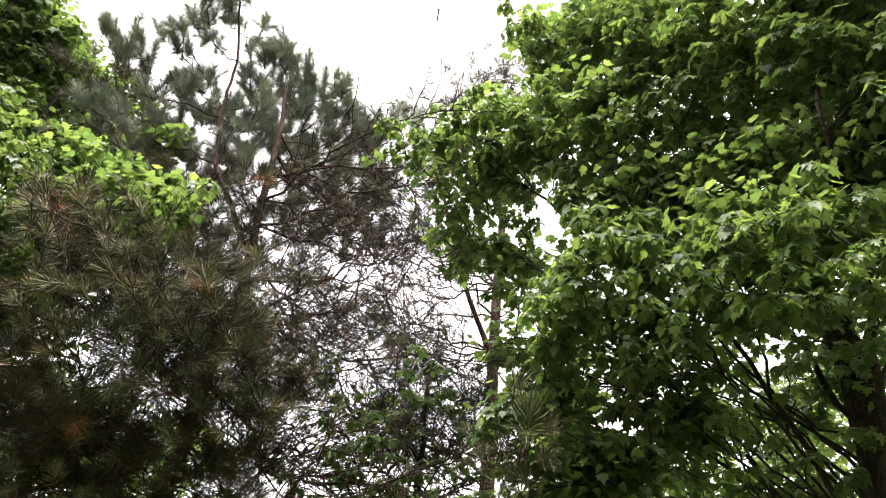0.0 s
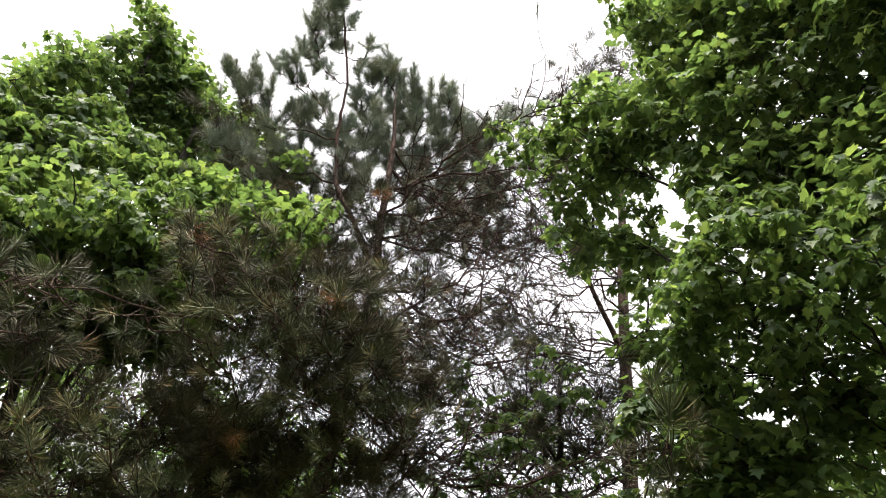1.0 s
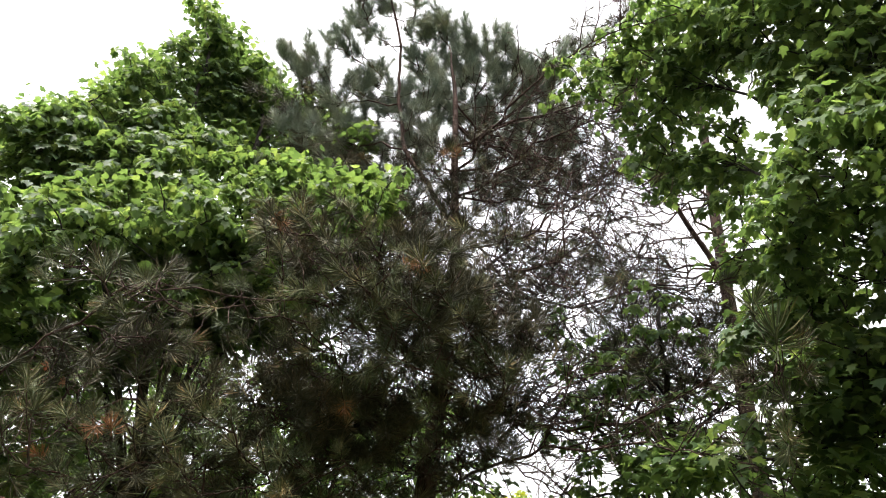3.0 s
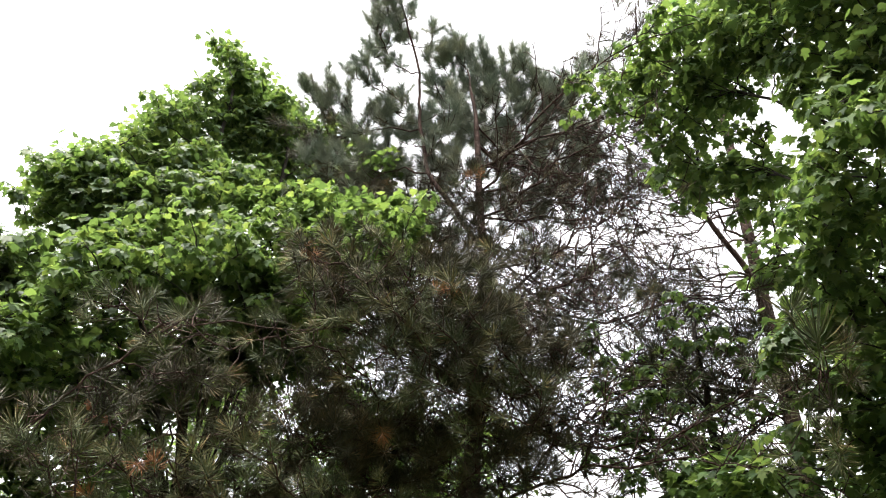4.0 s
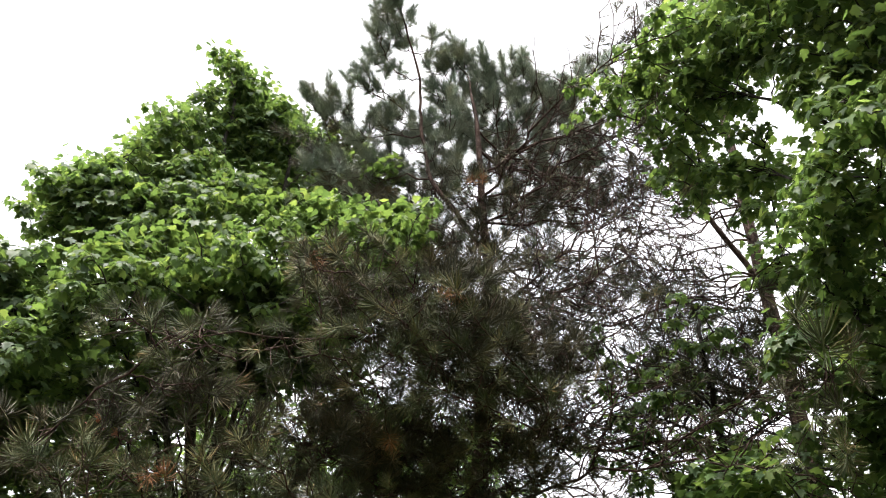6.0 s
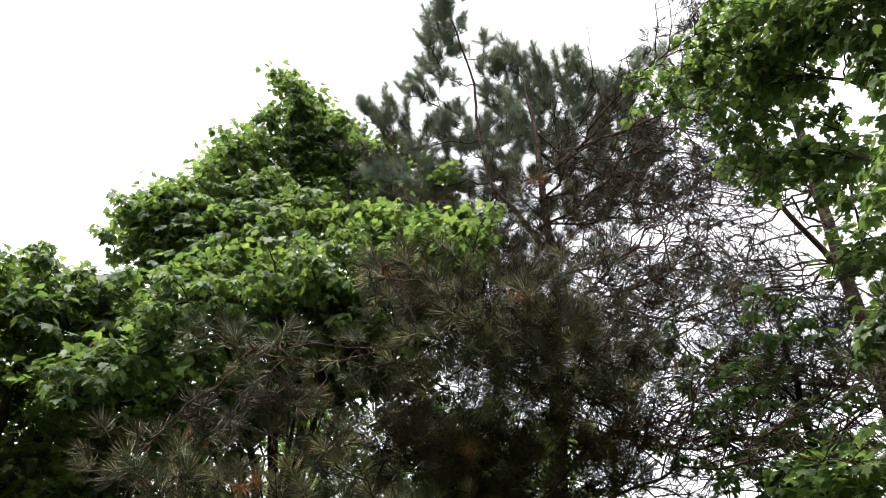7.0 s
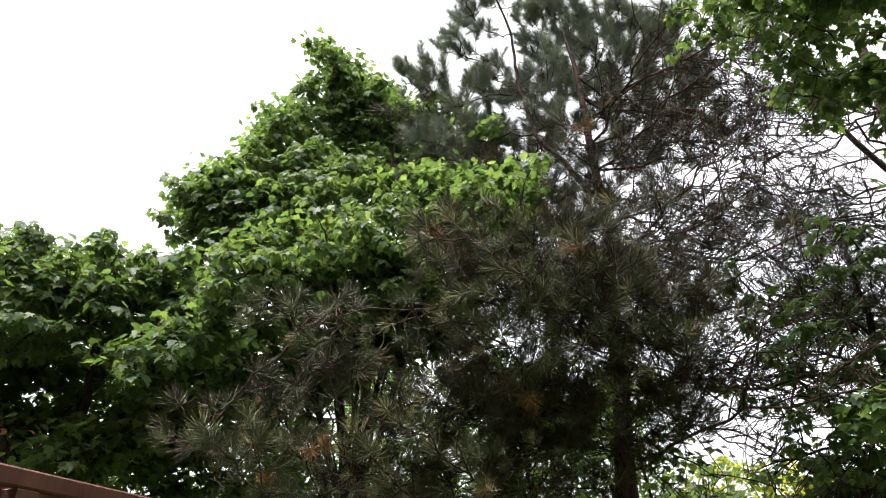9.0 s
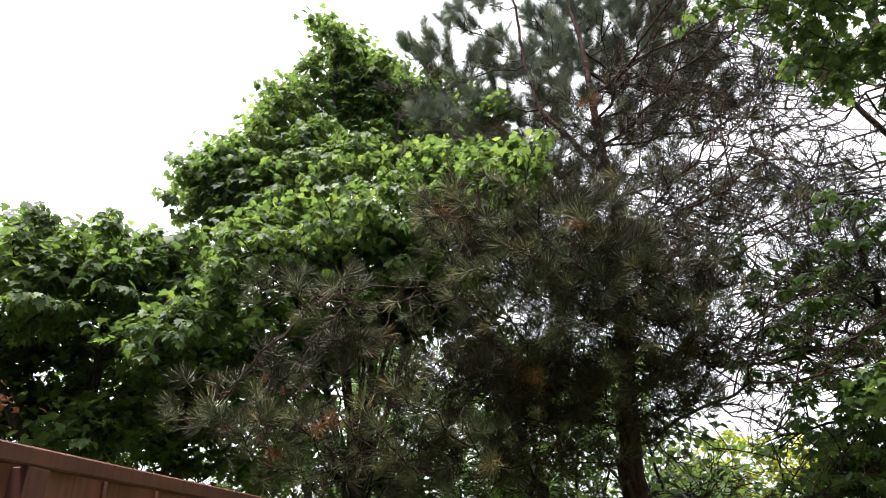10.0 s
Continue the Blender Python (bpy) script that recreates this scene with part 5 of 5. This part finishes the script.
# boughs mostly above the view, added to shade the right maple's top
RIGHT_SHADE_CROWN = [
    (1.88, 2.94, 6.60, 0.28), (2.06, 2.68, 6.28, 0.27), (2.24, 2.53, 5.98, 0.26), (2.43, 2.41, 5.83, 0.25),
    (2.59, 2.32, 5.58, 0.24), (1.96, 2.63, 6.78, 0.31), (2.15, 2.39, 6.43, 0.29), (2.32, 2.22, 6.08, 0.28),
    (2.55, 2.15, 5.91, 0.27), (2.60, 2.50, 5.06, 0.21), (2.51, 2.59, 4.58, 0.18),
]
UNDER_NEEDLES = [
    (-3.08, 2.94, 3.03, 0.10), (-2.98, 3.15, 3.10, 0.09), (-2.41, 3.98, 3.21, 0.12), (-2.26, 4.20, 3.20, 0.13),
    (-2.07, 4.38, 3.16, 0.13), (-1.78, 4.33, 3.13, 0.13), (-1.62, 4.42, 3.01, 0.12), (-2.48, 4.23, 3.03, 0.12),
    (-2.30, 4.42, 2.91, 0.12), (-2.06, 4.50, 2.93, 0.13), (-1.85, 4.61, 2.83, 0.13), (-1.79, 4.73, 2.64, 0.11),
    (-2.11, 4.65, 2.67, 0.13), (-2.31, 4.48, 2.63, 0.12), (-2.46, 4.26, 2.78, 0.12), (-2.53, 3.98, 2.81, 0.10),
    (-2.62, 3.83, 2.88, 0.08), (-2.61, 4.16, 2.30, 0.11), (-2.48, 4.32, 2.34, 0.12), (-2.29, 4.49, 2.38, 0.12),
    (-2.10, 4.65, 2.38, 0.12), (-1.88, 4.75, 2.37, 0.11), (-3.10, 3.34, 2.33, 0.09), (-2.84, 3.86, 2.25, 0.10),
]
UNDER_NEEDLES_B = [
    (-1.44, 4.54, 2.84, 0.10), (-1.40, 4.70, 2.71, 0.09), (-3.25, 2.92, 2.75, 0.09), (-3.30, 2.76, 2.91, 0.08),
    (-3.08, 3.16, 2.89, 0.08), (-1.44, 4.43, 3.14, 0.12), (-2.97, 3.65, 2.20, 0.08), (-3.24, 3.13, 2.18, 0.08),
    (-1.38, 4.53, 2.99, 0.11), (-1.26, 4.60, 2.90, 0.10), (-1.48, 4.75, 2.57, 0.09), (-1.19, 4.67, 2.75, 0.08),
    (-1.16, 4.64, 3.05, 0.09), (-1.05, 4.71, 2.95, 0.08), (-2.55, 3.87, 3.12, 0.10), (-2.66, 3.75, 3.03, 0.08),
    (-2.39, 4.25, 3.10, 0.11), (-1.78, 4.48, 2.98, 0.11), (-2.30, 4.34, 3.06, 0.10), (-1.61, 4.64, 2.80, 0.09),
    (-2.11, 4.65, 2.23, 0.10), (-2.33, 4.46, 2.23, 0.09),
]
UNDER_NEEDLES += UNDER_NEEDLES_B
YOUNG_SIDE = [
    (-0.60, 5.23, 2.61, 0.06), (-0.35, 5.27, 2.66, 0.07), (-0.20, 5.24, 2.71, 0.08), (-0.47, 5.32, 2.46, 0.07),
    (-0.29, 5.34, 2.40, 0.09), (-0.46, 5.33, 2.24, 0.09), (-0.63, 5.30, 2.23, 0.06), (-0.31, 5.34, 2.19, 0.09),
    (-0.22, 5.18, 2.85, 0.06), (-0.39, 5.15, 2.88, 0.05), (-0.58, 5.16, 2.79, 0.04), (-0.59, 5.11, 3.06, 0.04),
    (-0.43, 5.10, 3.11, 0.05), (-0.23, 5.12, 3.07, 0.07), (-0.09, 5.15, 2.98, 0.07), (-0.62, 5.09, 3.24, 0.04),
    (-0.00, 5.15, 3.20, 0.07), (-0.19, 5.17, 3.25, 0.06),
]
UNDER_DARK = [
    (-2.14, 4.49, 3.16, 0.10), (-1.72, 4.43, 3.15, 0.09), (-2.96, 3.59, 3.02, 0.08), (-2.50, 4.09, 3.08, 0.10),
    (-2.52, 4.24, 3.03, 0.08), (-2.27, 4.48, 3.04, 0.09), (-1.93, 4.53, 3.08, 0.11), (-2.68, 3.91, 2.92, 0.08),
    (-2.57, 4.05, 2.88, 0.08), (-2.39, 4.48, 2.92, 0.10), (-2.20, 4.57, 2.92, 0.08), (-1.80, 4.66, 2.86, 0.08),
    (-2.82, 3.84, 2.80, 0.08), (-2.63, 3.99, 2.79, 0.10), (-2.41, 4.50, 2.81, 0.11), (-2.22, 4.66, 2.79, 0.11),
    (-1.98, 4.69, 2.84, 0.09), (-1.81, 4.74, 2.80, 0.12), (-2.96, 3.69, 2.63, 0.08), (-2.89, 3.84, 2.60, 0.11),
    (-2.80, 3.99, 2.59, 0.09), (-2.65, 4.15, 2.64, 0.11), (-2.53, 4.35, 2.72, 0.11), (-2.40, 4.50, 2.63, 0.08),
]
UNDER_DARK_B = [
    (-2.87, 3.88, 2.53, 0.10), (-2.77, 4.06, 2.46, 0.11), (-2.54, 4.37, 2.51, 0.10), (-2.41, 4.49, 2.57, 0.09),
    (-2.99, 3.73, 2.40, 0.08), (-2.64, 4.26, 2.36, 0.10), (-2.26, 4.67, 2.43, 0.10),
]
UNDER_DARK += UNDER_DARK_B
PINE_FILL = [
    (-1.12, 5.75, 7.29, 0.08), (-1.23, 5.73, 7.11, 0.08), (-1.05, 5.79, 7.12, 0.08), (-0.96, 5.83, 6.90, 0.07),
    (-0.89, 5.96, 6.72, 0.07), (-1.37, 5.69, 6.95, 0.08), (-1.28, 5.76, 6.76, 0.07), (-1.12, 5.84, 6.64, 0.07),
    (-0.80, 6.06, 6.60, 0.07), (-1.44, 5.58, 7.29, 0.08), (-1.69, 5.59, 7.09, 0.08), (-1.85, 5.50, 6.87, 0.08),
    (-1.97, 5.38, 6.95, 0.08), (-2.16, 5.25, 6.79, 0.08), (-2.27, 5.19, 6.88, 0.08), (-2.15, 5.34, 7.22, 0.08),
    (-1.66, 5.73, 6.89, 0.07), (-0.41, 5.80, 7.19, 0.07), (-0.55, 5.71, 7.31, 0.06), (-0.29, 5.89, 7.08, 0.07),
    (-2.34, 5.17, 6.60, 0.07), (-2.57, 5.08, 6.70, 0.07), (-2.62, 5.02, 6.93, 0.08), (-2.78, 5.05, 7.11, 0.07),
]
PINE_FILL_B = [
    (-1.86, 5.50, 6.66, 0.07), (-2.06, 5.29, 6.50, 0.06), (-1.43, 5.80, 6.65, 0.07), (-1.89, 5.45, 7.52, 0.08),
    (-1.99, 5.35, 7.66, 0.08), (-1.40, 5.49, 7.70, 0.08), (-1.00, 5.71, 7.34, 0.07), (-0.81, 5.71, 7.34, 0.06),
    (-1.65, 5.62, 6.43, 0.06), (-2.32, 5.27, 6.34, 0.06), (-1.36, 5.91, 6.37, 0.07), (-1.15, 6.01, 6.29, 0.07),
    (-0.99, 5.97, 6.44, 0.06),
]
PINE_FILL += PINE_FILL_B
YOUNG_FOOT = [
    (-0.71, 6.20, 2.61, 0.13), (-0.60, 6.09, 2.50, 0.14), (-0.46, 5.92, 2.52, 0.14), (-0.30, 5.74, 2.52, 0.15),
    (-0.39, 5.98, 2.38, 0.16), (-0.57, 6.10, 2.33, 0.16), (-0.72, 6.18, 2.30, 0.14), (-0.30, 6.01, 2.25, 0.16),
    (-0.48, 6.09, 2.20, 0.17), (-0.85, 6.20, 2.19, 0.13), (-0.65, 6.15, 2.17, 0.16), (-0.20, 5.54, 2.63, 0.12),
    (-1.02, 6.22, 2.27, 0.11), (-1.03, 6.27, 2.59, 0.08), (-0.26, 5.90, 2.44, 0.16), (-0.16, 5.81, 2.26, 0.18),
    (-0.09, 5.56, 2.45, 0.17), (-0.37, 5.73, 2.63, 0.10), (-0.55, 5.95, 2.64, 0.09), (-0.24, 6.04, 2.14, 0.18),
]
PINE_CORE = [
    (-2.02, 4.36, 4.59, 0.10), (-1.73, 3.99, 4.11, 0.09), (-1.80, 3.74, 3.87, 0.09), (-1.63, 3.82, 3.73, 0.09),
    (-1.82, 3.84, 3.65, 0.08), (-1.55, 3.92, 3.89, 0.08), (-1.61, 4.41, 4.33, 0.08), (-1.38, 4.33, 3.98, 0.10),
    (-1.32, 4.50, 3.85, 0.10), (-1.37, 4.08, 3.60, 0.09), (-1.26, 4.46, 3.60, 0.09), (-1.34, 4.28, 3.42, 0.08),
    (-1.18, 4.74, 3.87, 0.08), (-1.55, 3.99, 3.52, 0.08), (-1.79, 3.95, 3.51, 0.08), (-1.15, 4.61, 3.49, 0.08),
    (-1.28, 4.95, 4.34, 0.09), (-1.89, 3.66, 4.04, 0.07), (-1.04, 4.77, 3.71, 0.07), (-1.66, 4.88, 4.75, 0.08),
]

# ---------------------------------------------------------------- ground
bm = bmesh.new()
R_G, N_G = 1500.0, 48
rings = [0, 2, 4, 7, 11, 16, 24, 40, 80, 200, 600, R_G]
prev = [bm.verts.new((0, 0, 0))]
for r in rings[1:]:
    cur = [bm.verts.new((r * math.cos(2 * math.pi * k / N_G), r * math.sin(2 * math.pi * k / N_G),
                         0.05 * noise.noise(Vector((r * 0.2, k * 0.7, 0))) if r < 100 else 0)) for k in range(N_G)]
    for k in range(N_G):
        if len(prev) == 1:
            bm.faces.new((prev[0], cur[k], cur[(k + 1) % N_G]))
        else:
            bm.faces.new((prev[k], cur[k], cur[(k + 1) % N_G], prev[(k + 1) % N_G]))
    prev = cur
me = bpy.data.meshes.new("ground")
bm.to_mesh(me)
bm.free()
me.materials.append(LAWN)
tagged(new("ground", me), "patchy mown lawn under the trees", "ground", kind="structure")

# ---------------------------------------------------------------- the trees
rng = np.random.default_rng(9)
FAN_L = []                                      # slender upright shoots crowded on the trunk
for k in range(12):
    p = np.array((-4.2, 4.6, rng.uniform(1.9, 2.5)))
    q = p + np.array((rng.uniform(-0.35, 0.85), rng.uniform(-0.2, 0.5), rng.uniform(1.3, 2.1)))
    FAN_L.append(([tuple(p), tuple(p + (q - p) * 0.45 + np.array((0, 0, -0.1)) + rng.normal(0, 0.04, 3)), tuple(q)], rng.uniform(0.011, 0.017), 0.006))
maple("maple_tree", "tall green maple with layered drooping foliage behind the pine",
      [([(-4.25, 4.65, 0), (-4.22, 4.62, 2.0), (-4.15, 4.6, 2.7)], 0.14, 0.08),
       ([(-4.2, 4.6, 2.4), (-4.3, 4.5, 3.6), (-4.6, 4.45, 5.4), (-4.7, 4.5, 7.4)], 0.05, 0.02),
       ([(-4.2, 4.6, 2.3), (-4.05, 4.65, 3.6), (-4.1, 4.9, 5.2), (-4.2, 5.1, 6.8)], 0.05, 0.02),
       ([(-4.2, 4.6, 2.3), (-4.4, 4.3, 3.4), (-4.9, 3.8, 5.0)], 0.04, 0.016),
       ([(-4.2, 4.6, 2.2), (-4.0, 4.4, 3.0), (-3.85, 4.3, 4.2)], 0.03, 0.012),
       ([(-4.2, 4.6, 2.4), (-4.12, 4.4, 3.2), (-4.15, 4.2, 4.4)], 0.028, 0.012),
       ([(-4.2, 4.6, 2.1), (-4.5, 4.5, 2.9), (-4.75, 4.3, 4.0)], 0.03, 0.012),
       ([(-4.2, 4.6, 2.2), (-3.9, 4.6, 2.9), (-3.55, 4.7, 3.9)], 0.028, 0.012),
       ([(-4.2, 4.6, 2.2), (-3.8, 4.5, 3.4), (-3.3, 4.4, 4.8)], 0.032, 0.014)] + FAN_L,
      behind(LEFT_UPPER + LEFT_LOWER, 0.65) + LEFT_BACK + LEFT_GAP + LEFT_FOOT + LEFT_SHADE + UNDER_SHADE[::2], 11, LEFT_TOP + LEFT_SHELF, leaf_size=0.082, density=1.2, withered=[(-3.39, 2.82, 2.72)])
maple("maple_tree", "low bushy green maple overhanging the wooden fence",
      [([(-5.9, 2.7, 0), (-5.85, 2.7, 1.6), (-5.7, 2.7, 2.6)], 0.12, 0.08),
       ([(-5.7, 2.7, 2.4), (-5.5, 2.8, 3.2), (-5.4, 2.7, 4.2)], 0.05, 0.015),
       ([(-5.75, 2.7, 2.4), (-6.0, 2.2, 3.2), (-6.1, 2.0, 4.2)], 0.05, 0.015)],
      behind(FARLEFT, 0.6) + FARLEFT_SHADE, 12, FARLEFT_FRONT, leaf_size=0.088, density=1.0)
rng = np.random.default_rng(8)
FAN_R = []                                      # slender shoots that fan out of the trunk
for k in range(15):
    z0, rise, side = 2.0 + 0.09 * k, rng.uniform(0.9, 1.5), rng.uniform(0.6, 1.1)
    p = np.array((2.72, 4.0, z0))
    q = p + np.array((-side, rng.uniform(0.2, 0.7), rise))
    FAN_R.append(([tuple(p), tuple(p + (q - p) * 0.5 + rng.normal(0, 0.05, 3)), tuple(q)], rng.uniform(0.009, 0.014), 0.005))
maple("maple_tree", "large dense maple with bright green leaves close by",
      [([(2.75, 4.1, 0), (2.72, 4.0, 2.2), (2.74, 3.85, 3.6), (2.6, 3.9, 5.2), (2.2, 3.8, 7.2)], 0.16, 0.04),
       ([(2.72, 4.0, 2.4), (2.3, 4.1, 3.6), (1.7, 4.3, 5.2), (1.1, 4.4, 6.6)], 0.022, 0.009),
       ([(2.74, 4.0, 1.9), (2.5, 4.3, 2.6), (2.2, 4.4, 3.3)], 0.024, 0.010),
       ([(2.74, 3.9, 3.2), (2.4, 4.0, 4.2), (1.9, 3.7, 5.4)], 0.024, 0.010),
       ([(2.73, 3.95, 2.8), (2.5, 3.2, 3.8), (2.1, 2.6, 4.8)], 0.03, 0.012)] + FAN_R,
      behind(RIGHT_UPPER + RIGHT_LOWER, 0.6) + RIGHT_BACK + RIGHT_UNDER + RIGHT_FRONT[::2] + RIGHT_SHADE_CROWN, 13, RIGHT_TOP + RIGHT_MID + RIGHT_REACH, leaf_size=0.078, density=1.2)
maple("maple_tree", "young understorey maple with dark sparse leaves beside the pines",
      [([(0.1, 5.6, 0), (0.05, 5.5, 1.8), (0.0, 5.4, 3.2), (0.0, 5.2, 3.9)], 0.05, 0.015)],
      behind(YOUNG, 0.5) + YOUNG_BACK + behind(YOUNG_FOOT, 0.2), 14, YOUNG_FRONT + YOUNG_SIDE + YOUNG_FOOT, leaf_size=0.074, density=0.16, singles=160, lush=0.42)



def bare_limbs(trunk, low, high, start, end, reach, step, seed):
    """Dead limbs at even heights up a trunk, spread over an arc of directions (degrees from +x)."""
    rng = np.random.default_rng(seed)
    out = []
    z, k = low, 0
    while z < high:
        k += 1
        a, far = radians(start + (end - start) * (k * 0.618 % 1)), reach * (0.5 + 0.5 * (k * 0.414 % 1))
        out.append((trunk[0] + far * math.cos(a), trunk[1] + far * math.sin(a), z + rng.uniform(-0.3, 0.3), rng.uniform(0.3, 0.5)))
        z += rng.uniform(0.6, 1.25) * step
    return out


BARE_A = bare_limbs((-1.8, 5.12), 2.4, 6.4, -40, 70, 2.5, 0.15, 3)
DEAD_A = [(-1.99, 3.87, 2.88), (-1.41, 3.53, 3.66), (-1.50, 3.50, 3.64), (-2.14, 2.94, 3.77), (-2.76, 2.69, 2.43), (-2.70, 2.74, 2.40), (-1.7, 4.75, 5.5), (-3.21, 2.84, 2.30), (-1.62, 4.72, 5.45)]
pine("pine_tree", "tall black pine with grey-green needles and bare lower twigs",
     [([(-1.88, 5.12, 0), (-1.86, 5.10, 2.2), (-1.80, 5.12, 3.2), (-1.73, 5.14, 4.7), (-1.8, 5.1, 6.5), (-1.9, 5.06, 7.3)], 0.108, 0.006),
      ([(-1.78, 5.12, 5.0), (-2.24, 4.92, 5.8), (-2.36, 4.87, 6.5), (-2.39, 4.85, 7.2), (-2.64, 4.65, 8.4)], 0.026, 0.010)],
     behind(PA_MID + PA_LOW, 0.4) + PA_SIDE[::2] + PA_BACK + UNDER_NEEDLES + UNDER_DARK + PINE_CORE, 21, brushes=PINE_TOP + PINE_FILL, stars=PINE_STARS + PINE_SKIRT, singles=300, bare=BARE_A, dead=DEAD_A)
BARE_2 = bare_limbs((0.72, 6.97), 2.7, 6.7, 125, 235, 2.3, 0.15, 4)
pine("pine_tree", "slender pine with a bare trunk and many dead side branches",
     [([(0.75, 7.0, 0), (0.73, 6.96, 2.7), (0.70, 6.97, 4.7), (0.73, 6.97, 7.5), (0.5, 6.98, 9.6)], 0.115, 0.02),
      ([(0.71, 6.97, 5.0), (0.3, 6.7, 5.9), (-0.1, 6.5, 7.2), (-0.45, 6.1, 7.9)], 0.034, 0.012)],
     P2, 22, stars=[(0.60, 3.75, 3.02, 0.23), (0.50, 4.05, 2.82, 0.16)], singles=200, bare=BARE_2)

# ---------------------------------------------------------------- trees further back
rng = np.random.default_rng(30)
for k, (x, y, h, low, dens) in enumerate([
        (-4.6, 8.6, 4.4, 1.0, 0.11), (-7.2, 6.9, 4.9, 1.0, 0.16), (-8.4, 4.2, 4.4, 1.0, 0.16), (-3.2, 8.6, 3.6, 0.8, 0.06), (-3.7, 7.2, 4.2, 0.9, 0.10),
        (2.9, 8.2, 4.2, 0.9, 0.15), (4.6, 7.4, 5.4, 1.0, 0.15), (6.4, 5.4, 6.2, 1.2, 0.16), (-2.2, 7.5, 2.8, 1.0, 0.03)]):
    wide = 0.45 if k == 8 else 1.0
    bs = [(x + rng.normal(0, wide), y + rng.normal(0, 0.9), rng.uniform(low, h), rng.uniform(0.45, 0.75)) for _ in range(18)]
    back = maple("maple_tree", "dark leafy maple in the row further back",
          [([(x, y, 0), (x + 0.1, y, 1.6), (x, y + 0.1, h * 0.55), (x - 0.1, y, h * 0.85)], 0.1, 0.03)], bs, 60 + k, leaf_size=0.078, density=dens * 4.5, singles=0)
    tagged(back, group="maples in the back row")

# ---------------------------------------------------------------- far shrubs
rng = np.random.default_rng(31)
for k, (x, y, h) in enumerate([(-9.0, 13.0, 3.4), (-3.0, 12.6, 3.4), (1.6, 15.0, 3.7), (5.6, 9.0, 4.6)]):
    bs = [(x + rng.normal(0, 1.0), y + rng.normal(0, 0.8), h * rng.uniform(0.25, 0.95), rng.uniform(0.5, 0.8)) for _ in range(9)]
    back = maple("shrub", "yellow-green leafy shrub in the open behind the trees",
          [([(x, y, 0), (x + 0.1, y, h * 0.35), (x, y + 0.1, h * 0.8)], 0.06, 0.02)], bs, 40 + k, leaf_size=0.10, density=0.9, singles=0, mat=SHRUB_LEAF)
    tagged(back, group="shrubs in the open")

maple("shrub", "dull red-leaved shrub glimpsed beyond the fence",
      [([(-5.45, 2.00, 0), (-5.42, 2.0, 1.6), (-5.40, 1.98, 2.75)], 0.03, 0.012)],
      [(-5.36, 1.98, 2.86, 0.08), (-5.44, 1.90, 2.80, 0.07), (-5.32, 2.06, 2.80, 0.06)], 77, leaf_size=0.055, density=0.35, singles=0, mat=RUSSET_LEAF)

# ---------------------------------------------------------------- unseen wall added behind the camera to block sky light from low foliage
b = bmesh.new()
bmesh.ops.create_cube(b, size=1, matrix=Matrix.Translation((0, -2.4, 4.5)) @ Matrix.Diagonal((26, 0.3, 9.0, 1)))
bmesh.ops.bevel(b, geom=b.edges[:], offset=0.02, segments=1, affect="EDGES")
me = bpy.data.meshes.new("wall_south")
b.to_mesh(me)
b.free()
me.materials.append(SHADE_WALL)
tagged(new("wall_south", me), "unseen plain wall added behind the camera to shade the low foliage", "wall", kind="structure")

# ---------------------------------------------------------------- fence
A_F, D_F = Vector((-2.31, 0.95, 0)), Vector((-0.358, 0.934, 0))
TOP_F = 2.026


def board(w, d, h, bev=0.004):
    """An upright board, w along x, d along y, standing on z = 0, with eased edges."""
    b = bmesh.new()
    bmesh.ops.create_cube(b, size=1, matrix=Matrix.Translation((0, 0, h / 2)) @ Matrix.Diagonal((w, d, h, 1)))
    bmesh.ops.bevel(b, geom=b.edges[:], offset=bev, segments=1, affect="EDGES")
    me = bpy.data.meshes.new("board")
    b.to_mesh(me)
    b.free()
    return me


fence = new("fence")
fence.matrix_basis = Matrix.Translation(A_F) @ Matrix.Rotation(math.atan2(D_F.y, D_F.x), 4, "Z")
tagged(fence, "reddish-brown stained wooden board fence with a top rail", "fence")
F0, F1 = -3.30, 8.0
rail = board(F1 - F0, 0.038, 0.058, 0.006)
post = board(0.092, 0.092, TOP_F - 0.060)
plank = board(0.150, 0.019, TOP_F - 0.02, 0.003)
backing = board(0.215, 0.019, TOP_F - 0.03, 0.003)
for me, mt in ((rail, FENCE_RAIL), (post, FENCE_RAIL), (plank, FENCE_WOOD), (backing, FENCE_WOOD)):
    me.materials.append(mt)
# rails and posts face the lawn; boards stand behind them in two staggered layers
for z in (TOP_F - 0.058, 1.02, 0.25):
    ob = part("rail", rail, fence)
    ob.location = ((F0 + F1) / 2, 0, z)
x = 0.075 - 2.4
while x < F1:
    ob = part("post", post, fence)
    ob.location = (x, 0.0265, 0)
    x += 2.4
rf = random.Random(4)
x, k = 0.212 - 0.155 * 22, 0
while x < F1 - 0.1:
    ob = part("board", plank if k % 2 == 0 else backing, fence)
    ob.location = (x, 0.032 if k % 2 == 0 else 0.056, rf.uniform(-0.006, 0.004))
    ob.rotation_euler = (0, 0, rf.uniform(-0.02, 0.02))
    x += 0.155
    k += 1
